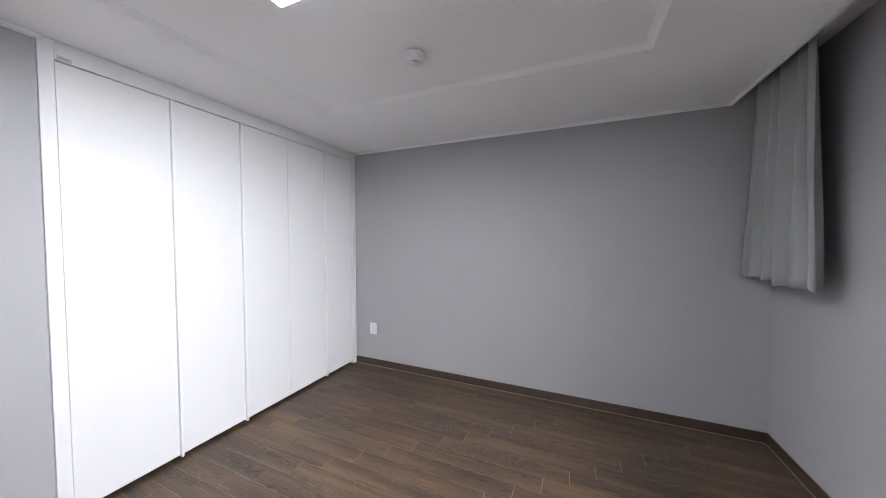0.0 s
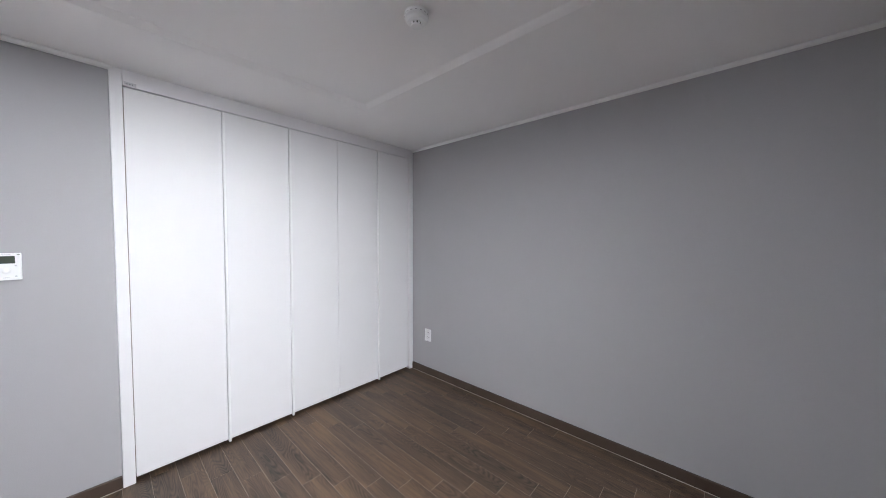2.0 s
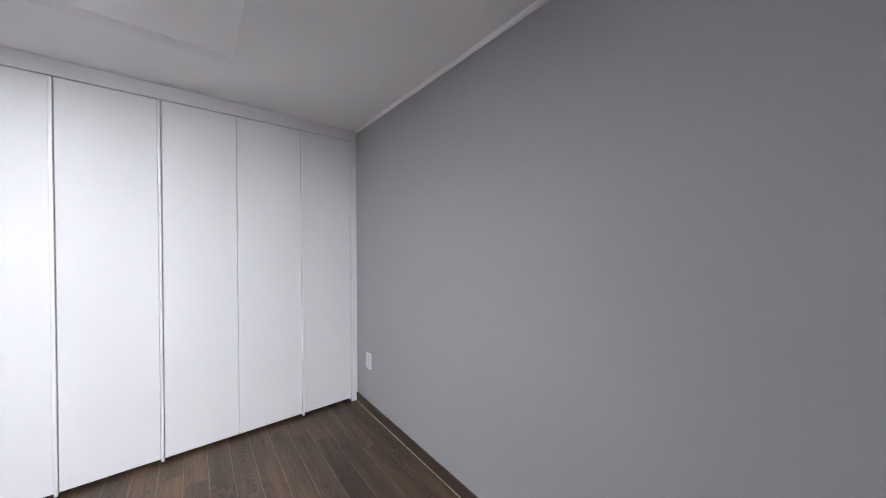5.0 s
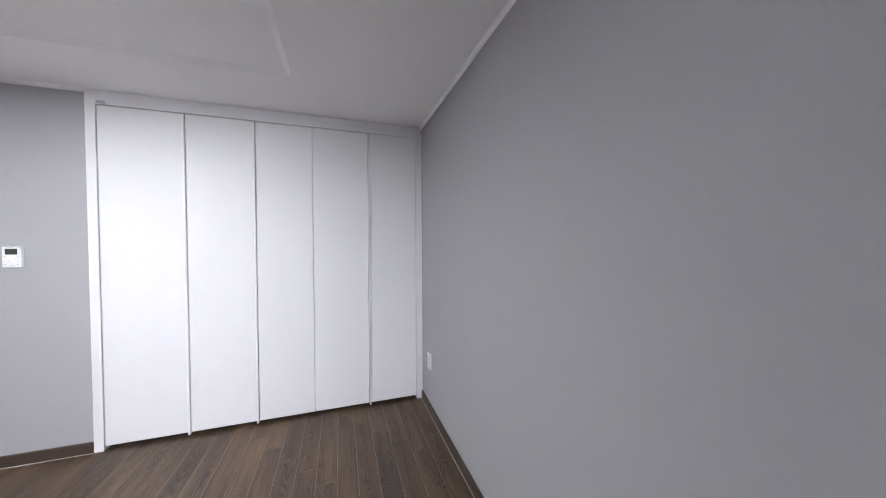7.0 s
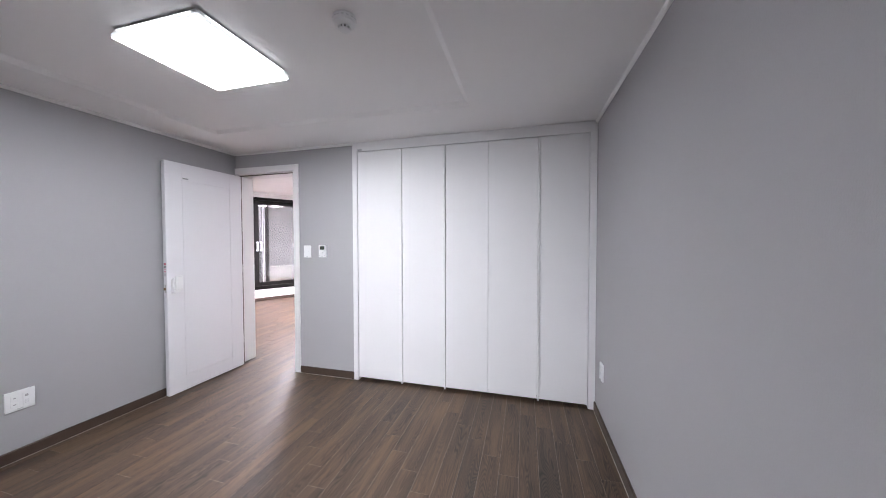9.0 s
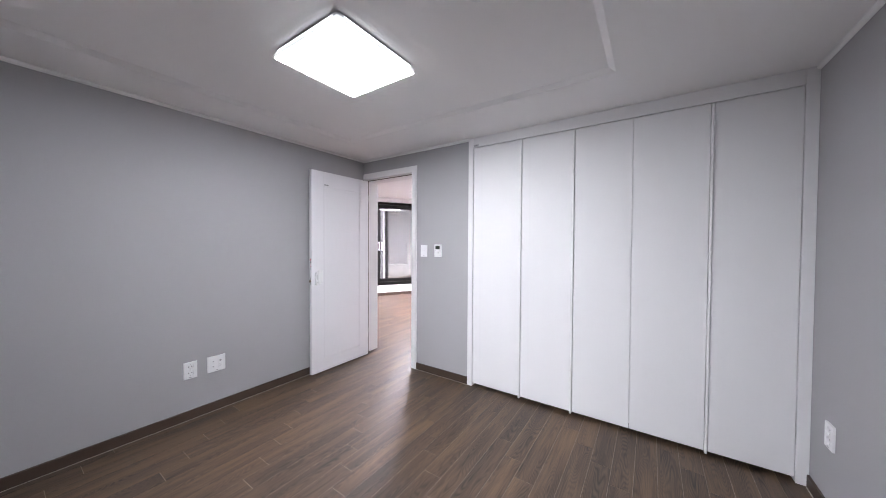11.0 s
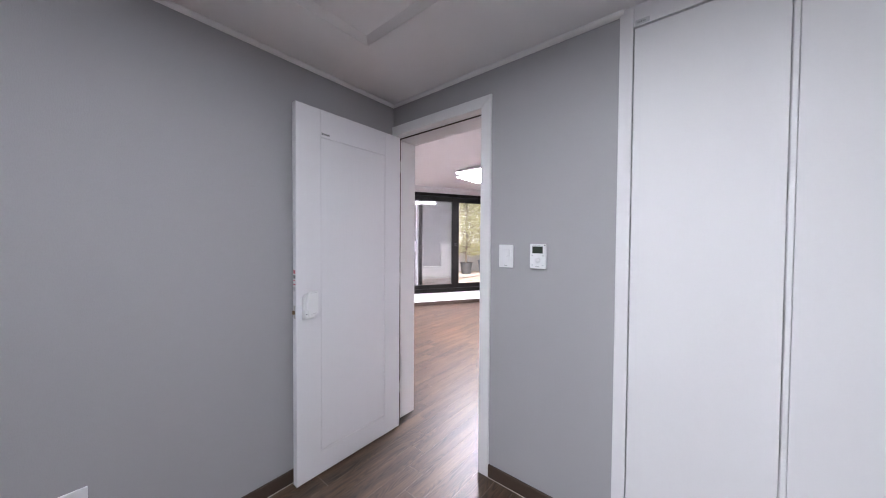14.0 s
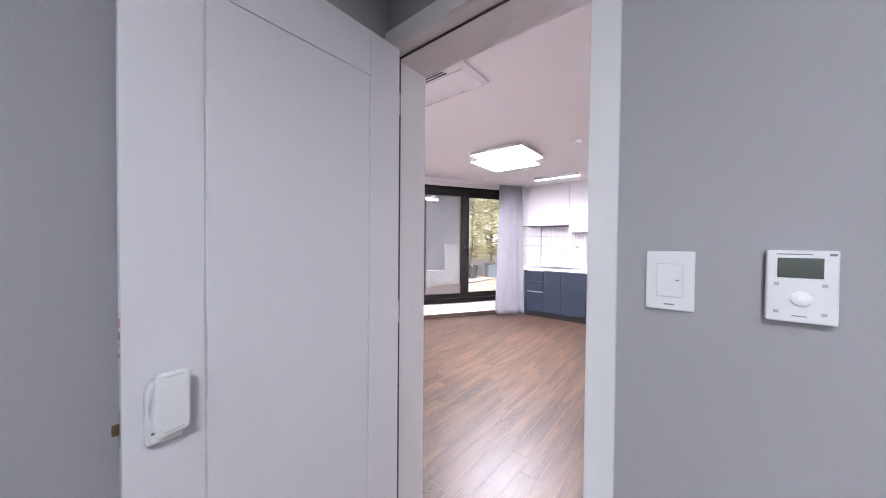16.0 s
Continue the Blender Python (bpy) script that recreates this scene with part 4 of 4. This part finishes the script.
for one, two in zip(rows, rows[1:]):
    for j in range(12):
        bm.faces.new((one[j], one[j + 1], two[j + 1], two[j]))
part("flap", bm, AC_GLOSS, ac, "arched glossy white flap", smooth=True)
part("seam", block(-0.47, -0.074, -0.0238, 0.46, -0.070, -0.0215), GREY_PLASTIC, ac)
for k in range(5):
    part("intake_slot", block(-0.46, -0.200 + k * 0.025, -0.0238, 0.30 + 0.012 * k, -0.187 + k * 0.025, -0.0215), DARK, ac)
part("indicator", block(0.30, 0.115, -0.048, 0.335, 0.127, -0.0435), PRINT, ac)
part("print_bar", block(0.36, -0.21, -0.0238, 0.43, -0.20, -0.0215), PRINT, ac)

lamp_l = thing("ceiling_lamp", "large two-tier white ceiling lamp, switched on", "ceiling lamp", pose(-4.40, 2.45, LIVING_HIGH))
part("mount", block(-0.25, 0.0, -0.022, 0.2, 0.35, -0.0005), TRIM, lamp_l)
part("upper_tier", block(-0.37, -0.15, -0.060, 0.29, 0.45, -0.022, 0.003), PLASTIC, lamp_l, "white square lamp frame")
part("upper_diffuser", block(-0.364, -0.144, -0.0615, 0.284, 0.444, -0.0602), LIVING_LIGHT, lamp_l, "bright white diffuser")
part("lower_tier", block(-0.49, 0.03, -0.083, 0.165, 0.66, -0.0618, 0.003), PLASTIC, lamp_l, "white square lamp frame")
part("lower_diffuser", block(-0.484, 0.036, -0.0845, 0.159, 0.654, -0.0832), LIVING_LIGHT, lamp_l, "bright white diffuser")
bar = thing("ceiling_light_bar", "slim white kitchen ceiling light bar, switched on", "ceiling lamp", pose(-4.40, 4.22, LIVING_HIGH))
part("body", block(-0.36, -0.055, -0.050, 0.36, 0.055, -0.0005, 0.008, 2), PLASTIC, bar)
part("diffuser", block(-0.345, -0.045, -0.052, 0.345, 0.045, -0.0502), KITCHEN_LIGHT, bar, "bright white diffuser")
copy_thing(detector, pose(-3.65, 2.68, LIVING_HIGH - 0.0005))

# ---------------------------------------------------------------- kitchen run
KF, KX0, KX1 = 4.655, -5.13, -2.6
worktop = thing("worktop", "white solid-surface kitchen worktop with an upstand", "worktop", pose(-4, 4.95, 0.86))
part("slab", block(KX0 - 4 * -1 - 0.0, -0.315, 0.0, KX1 + 4, 0.329, 0.04, 0.003), COUNTER, worktop)
part("upstand", block(KX0 + 4, 0.309, 0.0405, KX1 + 4, 0.329, 0.075, 0.003), COUNTER, worktop)
units = [(-5.075, -4.765, True), (-4.762, -4.452, False), (-4.449, -4.035, False), (-4.032, -3.62, False), (-3.617, -3.2, False), (-3.197, -2.62, False)]
for x0, x1, drawers in units:
    unit = thing("base_cabinet", "navy blue base cabinet with " + ("drawers and pale pulls" if drawers else "a plain flat door"), "cabinet", pose(x0, KF, 0.0), "kitchen base units")
    w = x1 - x0
    part("body", block(0, 0.02, 0.10, w, 0.6, 0.859), NAVY, unit)
    part("kickboard", block(0, 0.05, 0.0, w, 0.07, 0.0995), TOE, unit)
    if drawers:
        for z0, z1 in ((0.105, 0.455), (0.475, 0.655), (0.66, 0.84)):
            part("drawer_front", block(0.002, 0, z0, w - 0.002, 0.0195, z1, 0.0015), NAVY, unit)
        for z in (0.458, 0.843):
            part("pull", block(0.004, -0.006, z, w - 0.004, 0.019, z + 0.014, 0.003), STEEL, unit, "pale metal finger pull")
    else:
        part("cabinet_door", block(0.002, 0, 0.105, w - 0.002, 0.0195, 0.845, 0.0015), NAVY, unit)
end = new("end_panel", mesh_of("end_panel", block(KX0 + 0.005, KF - 0.002, 0.0, -5.078, 5.25, 0.8595, 0.0015), NAVY))
tagged(end, "navy blue end panel beside the base cabinets", "panel")
part("caulk_bead", block(KX0 + 0.003, KF - 0.008, 0.0, -5.076, KF - 0.002, 0.004), CAULK, end, "pale caulk line along the floor")
uppers = [(-5.18, -4.41, 1.70), (-4.407, -3.8, 1.56), (-3.797, -3.2, 1.70), (-3.197, -2.62, 1.70)]
for x0, x1, z0 in uppers:
    cab = thing("wall_cabinet", "plain white wall cabinet " + ("housing the hood" if z0 < 1.6 else "with flat closed doors"), "cabinet", pose(x0, 4.93, z0), "kitchen wall units")
    w, h = x1 - x0, LIVING_HIGH - 0.04 - z0
    part("body", block(0, 0.02, 0, w, 0.349, h), WARDROBE, cab)
    part("cabinet_door", block(0.0015, 0, -0.002, w - 0.0015, 0.0195, h, 0.0015), WARDROBE, cab)
    part("top_trim", block(0, -0.004, h + 0.001, w, 0.03, LIVING_HIGH - 0.0005 - z0), TRIM, cab)
backing = structure("splashback", block(win_x(KITCHEN_Y) + 0.002, KITCHEN_Y - 0.006, 0.935, KX1, KITCHEN_Y - 0.0005, 1.70), TILE_JOINT, "white stacked vertical tiles with grey joints", "splashback")
tile_data = mesh_of("tile", block(0.002, -0.006, 0.002, 0.048, 0, 0.1835, 0.0012), TILE)
for row in range(4):
    for col in range(34):
        x = win_x(KITCHEN_Y) + 0.02 + col * 0.05
        z = 0.937 + row * 0.187
        tile = new("tile", tile_data)
        tile.parent = backing
        tile.location = (x, KITCHEN_Y - 0.006, z)
bm = block(s_high - 0.62, -0.006, 0.935, s_high - 0.01, -0.0005, 1.70)
bm.transform(turn_w)
side_backing = structure("splashback_return", bm, TILE_JOINT, "white stacked vertical tiles on the return wall", "splashback")
for row in range(4):
    for col in range(12):
        tile = new("tile", tile_data)
        tile.parent = side_backing
        tile.matrix_local = turn_w @ pose(s_high - 0.615 + col * 0.05, -0.006, 0.937 + row * 0.187)
hob = new("hob", mesh_of("hob", block(-4.86, 4.76, 0.9005, -4.36, 5.08, 0.906, 0.002), HOB))
tagged(hob, "thin dark glass hob set on the white worktop", "hob")
sink = thing("sink", "steel sink set in the worktop with a tap", "sink", pose(-3.85, 4.93, 0.9005))
part("rim", ring_frame(-0.3, 0.3, -0.2, 0.2, -0.003, 0.003, 0.03, 0.03, 0.03, 0.001), STEEL, sink).matrix_local = pose(0, 0, 0.0035, 90, 0, 0)
bm = drum(bmesh.new(), (0, 0.24, 0.0), (0, 0, 1), [(0, 0.02), (0.05, 0.018), (0.06, 0.012), (0.3, 0.012)], 16)
part("tap", bm, STEEL, sink, smooth=True)
rack = thing("dish_rack", "small white wire rack on the tiled splashback", "rack", pose(-4.05, 5.18, 1.27))
for k in range(4):
    part("wire", block(-0.28, -0.08 + k * 0.05, 0.0, 0.28, -0.076 + k * 0.05, 0.004), PLASTIC, rack)
part("rim", block(-0.28, -0.085, 0.03, 0.28, -0.080, 0.036), PLASTIC, rack)
for x in (-0.28, 0.276):
    part("bracket", block(x, -0.085, -0.002, x + 0.004, 0.093, 0.036), PLASTIC, rack)

# ---------------------------------------------------------------- terrace outside
GROUND = -0.02
bm = block(-260, -200, -0.6, -8.6, 220, GROUND)
ground = structure("ground", bm, TERRACE, "worn reddish terrace paving", "ground")
# the ground close to the house fills up to the angled wall
near = [(-8.6, -3.0), tuple((WIN_P + WIN_D * -5.0 - WIN_N * (WALL_T + 0.001))[:2]), tuple((WIN_P + WIN_D * 12 - WIN_N * (WALL_T + 0.001))[:2]), (-8.6, 14.0)]
structure("pavement", prism(near, -0.5, GROUND + 0.002), TERRACE, "worn reddish terrace paving by the window", "pavement")


def out(s, d):
    """A place on the terrace: s along the window, d metres out."""
    return WIN_P + WIN_D * s - WIN_N * d


bm = block(2.28, 0, GROUND - 0.1, 2.82, 0.2, 1.255, 0.01)
box(bm, 2.25, -0.03, 1.255, 2.85, 0.23, 1.305, 0.008)
bm.transform(Matrix.Translation(-WIN_N * 4.6) @ turn_w)
structure("parapet", bm, PARAPET, "low white rendered terrace wall with a coping", "wall")
bm = block(3.6, 0, GROUND - 0.1, 14.0, 0.2, 1.23, 0.01)
box(bm, 3.58, -0.03, 1.23, 14.02, 0.23, 1.28, 0.008)
bm.transform(Matrix.Translation(-WIN_N * 7.0) @ turn_w)
structure("parapet_far", bm, PARAPET, "white rendered terrace wall behind the potted trees", "wall")
bm = block(-9, -0.05, GROUND - 0.1, 2.275, 0.2, 0.44, 0.01)
bm.transform(Matrix.Translation(-WIN_N * 4.6) @ turn_w)
structure("kerb_wall", bm, PARAPET, "low white rendered kerb along the terrace", "kerb")
house = thing("neighbour_house", "plain grey stucco neighbouring house", "house", Matrix.Translation(-WIN_N * 9.0) @ turn_w)
part("wall", block(-16, 0, -0.4, 4.9, 6, 7.5), STUCCO, house)
part("roof", block(-16.2, -0.2, 7.5, 5.1, 6.2, 7.7), PARAPET, house)


sky_sheet = bmesh.new()
box(sky_sheet, -160, 90, -0.6, 160, 90.5, 60)
sky_sheet.transform(turn_w)
structure("backdrop", sky_sheet, HAZE, "pale overcast sky beyond the terrace", "sky")


def pot(m, size, mat, label):
    ob = thing("plant_pot", label, "pot", m)
    rings = [(0, 0.36 * size), (0.02, 0.38 * size), (0.46 * size * 1.9, 0.5 * size), (0.46 * size * 1.9 + 0.02, 0.54 * size), (0.95 * size, 0.54 * size), (0.95 * size, 0.46 * size), (0.86 * size, 0.45 * size), (0.86 * size, 0.0)]
    part("shell", drum(bmesh.new(), (0, 0, 0), (0, 0, 1), rings, 28), mat, ob, smooth=False)
    part("soil", drum(bmesh.new(), (0, 0, 0), (0, 0, 1), [(0.84 * size, 0.44 * size), (0.875 * size, 0.43 * size), (0.885 * size, 0.0)], 20), SOIL, ob)
    return ob


def limb(bm, a, b, r0, r1, sides=7):
    way = (b - a)
    turn = way.to_track_quat("Z", "Y").to_matrix()
    rows = [[bm.verts.new(p + turn @ Vector((r * math.cos(t), r * math.sin(t), 0))) for t in (2 * math.pi * k / sides for k in range(sides))] for p, r in ((a, r0), (b, r1))]
    for k in range(sides):
        bm.faces.new((rows[0][k], rows[0][(k + 1) % sides], rows[1][(k + 1) % sides], rows[1][k]))
    bm.faces.new(rows[0][::-1]), bm.faces.new(rows[1])


def shrub_tree(m, height, radius, base, clumps, seed, leaves=26):
    """A slender conifer in a pot: a tapered trunk, many thin limbs and small sprays of narrow leaves with gaps between them."""
    rng = random.Random(seed)
    ob = thing("potted_tree", "slender yellow-green evergreen tree with open foliage", "tree", m, "terrace trees")
    wood, green = bmesh.new(), []
    bend = [Vector((rng.uniform(-0.06, 0.06), rng.uniform(-0.06, 0.06), 0)) for _ in range(7)]
    spine = [bend[k] * (k / 6) + Vector((0, 0, base + (height - base) * k / 6)) for k in range(7)]
    for k in range(6):
        limb(wood, spine[k], spine[k + 1], 0.045 * (1 - k / 7), 0.045 * (1 - (k + 1) / 7))
    verts, faces = [], []
    for _ in range(clumps):
        f = rng.random() ** 0.85
        k = min(int(f * 6), 5)
        root = spine[k].lerp(spine[k + 1], f * 6 - k)
        if root.z < base + 0.35:
            continue
        a = rng.uniform(0, 2 * math.pi)
        reach = radius * rng.uniform(0.25, 1.0) * (0.45 + 0.75 * math.sin(math.pi * min(0.95, 0.18 + 0.8 * f)))
        tip = root + Vector((math.cos(a) * reach, math.sin(a) * reach, rng.uniform(-0.05, 0.5) * reach))
        limb(wood, root, tip, 0.011, 0.003, 4)
        for _ in range(leaves):
            at = root.lerp(tip, rng.uniform(0.35, 1.05)) + Vector([rng.gauss(0, 0.055) for _ in range(3)])
            way = Vector([rng.gauss(0, 1) for _ in range(3)]) + (tip - root).normalized() * 1.2 + Vector((0, 0, 0.5))
            way.normalize()
            side = way.cross(Vector([rng.gauss(0, 1) for _ in range(3)])).normalized()
            n = len(verts)
            long, wide = rng.uniform(0.05, 0.12), rng.uniform(0.011, 0.022)
            verts += [at, at + way * long * 0.5 + side * wide, at + way * long, at + way * long * 0.5 - side * wide]
            faces.append((n, n + 1, n + 2, n + 3))
    part("trunk", wood, BARK, ob)
    data = bpy.data.meshes.new("crown")
    data.from_pydata([tuple(v) for v in verts], [], faces)
    data.materials.append(FOLIAGE)
    crown = new("crown", data)
    crown.parent = ob
    return ob


for s, d, size, mat, label, high, radius, clumps, seed in (
        (3.92, 5.9, 0.52, POT_DARK, "dark grey round plant pot on the terrace", 3.6, 0.85, 330, 2),
        (4.87, 6.0, 0.60, POT_BLUE, "blue glazed round plant pot on the terrace", 4.1, 0.95, 400, 3),
        (6.3, 6.1, 0.55, POT_BLUE, "blue glazed round plant pot on the terrace", 3.7, 0.9, 330, 4)):
    at = Matrix.Translation(out(s, d) + Vector((0, 0, GROUND + 0.002)))
    pot(at, size, mat, label)
    shrub_tree(at, high, radius, 0.87 * size, clumps, seed)
rng = random.Random(9)
verts, faces = [], []
for _ in range(700):
    p = out(rng.uniform(0.9, 4.2), rng.uniform(0.6, 4.6)) + Vector((0, 0, GROUND + 0.006))
    a, r = rng.uniform(0, 6.28), rng.uniform(0.015, 0.04)
    n = len(verts)
    for k in range(4):
        rr = r * (1.0 if k % 2 == 0 else 0.5)
        verts.append((p.x + rr * math.cos(a + k * 1.571), p.y + rr * math.sin(a + k * 1.571), p.z + rng.uniform(0, 0.02)))
    faces.append((n, n + 1, n + 2, n + 3))
data = bpy.data.meshes.new("fallen_leaves")
data.from_pydata(verts, [], faces)
data.materials.append(DRY_LEAF)
tagged(new("fallen_leaves", data), "dry orange leaves scattered on the terrace", "leaves", kind="stuff")

# ---------------------------------------------------------------- floor planks
PITCH, LENGTH, X_REF, Y_REF, STEP, JOINT, END, THICK = 0.114, 0.812, -1.378, -0.864, 0.141, 0.0008, 0.0011, 0.0009
RIM = 0.0003


def plank_mesh(corners):
    """One plank from four (x, y) corners, with a slim eased edge."""
    cx, cy = sum(p[0] for p in corners) / 4, sum(p[1] for p in corners) / 4
    low = [(x, y, -THICK) for x, y in corners]
    mid = [(x, y, -RIM) for x, y in corners]
    top = [(x + math.copysign(RIM, cx - x), y + math.copysign(RIM, cy - y), 0.0) for x, y in corners]
    faces = [(8, 9, 10, 11)]
    for ring in (0, 4):
        for k in range(4):
            faces.append((ring + k, ring + (k + 1) % 4, ring + 4 + (k + 1) % 4, ring + 4 + k))
    return low + mid + top, faces


full = None
verts, faces = [], []
for col in range(-48, 13):
    x0 = X_REF + col * PITCH + JOINT
    x1 = x0 + PITCH - 2 * JOINT
    shift = (Y_REF - STEP * col) % LENGTH
    for row in range(-6, 8):
        y0 = shift + row * LENGTH + END
        y1 = y0 + LENGTH - 2 * END
        bedroom = y0 < 0.05 and x1 > WEST - 0.02 and x0 < 0
        if bedroom:
            a, b = x0 if y1 > BACK else max(x0, WEST - 0.01), min(x1, 0.0)
            c, d = max(y0, SOUTH), y1
            if d - c < 0.02 or b - a < 0.008:
                continue
            whole = (c == y0 and a == x0 and b == x1)
            if whole:
                if full is None:
                    v, f = plank_mesh([(0, 0), (x1 - x0, 0), (x1 - x0, y1 - y0), (0, y1 - y0)])
                    full = bpy.data.meshes.new("plank")
                    full.from_pydata(v, [], f)
                    full.materials.append(PLANK)
                ob = new("plank", full)
                ob.location = (x0, y0, 0)
            else:
                v, f = plank_mesh([(0, 0), (b - a, 0), (b - a, d - c), (0, d - c)])
                cut = bpy.data.meshes.new("plank")
                cut.from_pydata(v, [], f)
                cut.materials.append(PLANK)
                ob = new("plank", cut)
                ob.location = (a, c, 0)
            ob.parent = floor
        elif y1 > 0.05 and x1 < LIVING_EAST + 0.15:
            line = [WIN_P.y + (x - WIN_P.x) * WIN_D.y / WIN_D.x + 0.05 for x in (x0, x1)]
            tops = [min(y1, l, KITCHEN_Y) for l in line]
            c = y0 if x1 > WEST - 0.02 and x0 < DOOR_X1 + 0.1 else max(y0, BACK - 0.1)
            if min(tops) - c < 0.02:
                continue
            v, f = plank_mesh([(x0, c), (x1, c), (x1, tops[1]), (x0, tops[0])])
            n = len(verts)
            verts += v
            faces += [tuple(i + n for i in face) for face in f]
data = bpy.data.meshes.new("living_planks")
data.from_pydata(verts, [], faces)
data.materials.append(PLANK)
rest = new("living_planks", data)
rest.parent = floor
tagged(rest, kind="stuff")
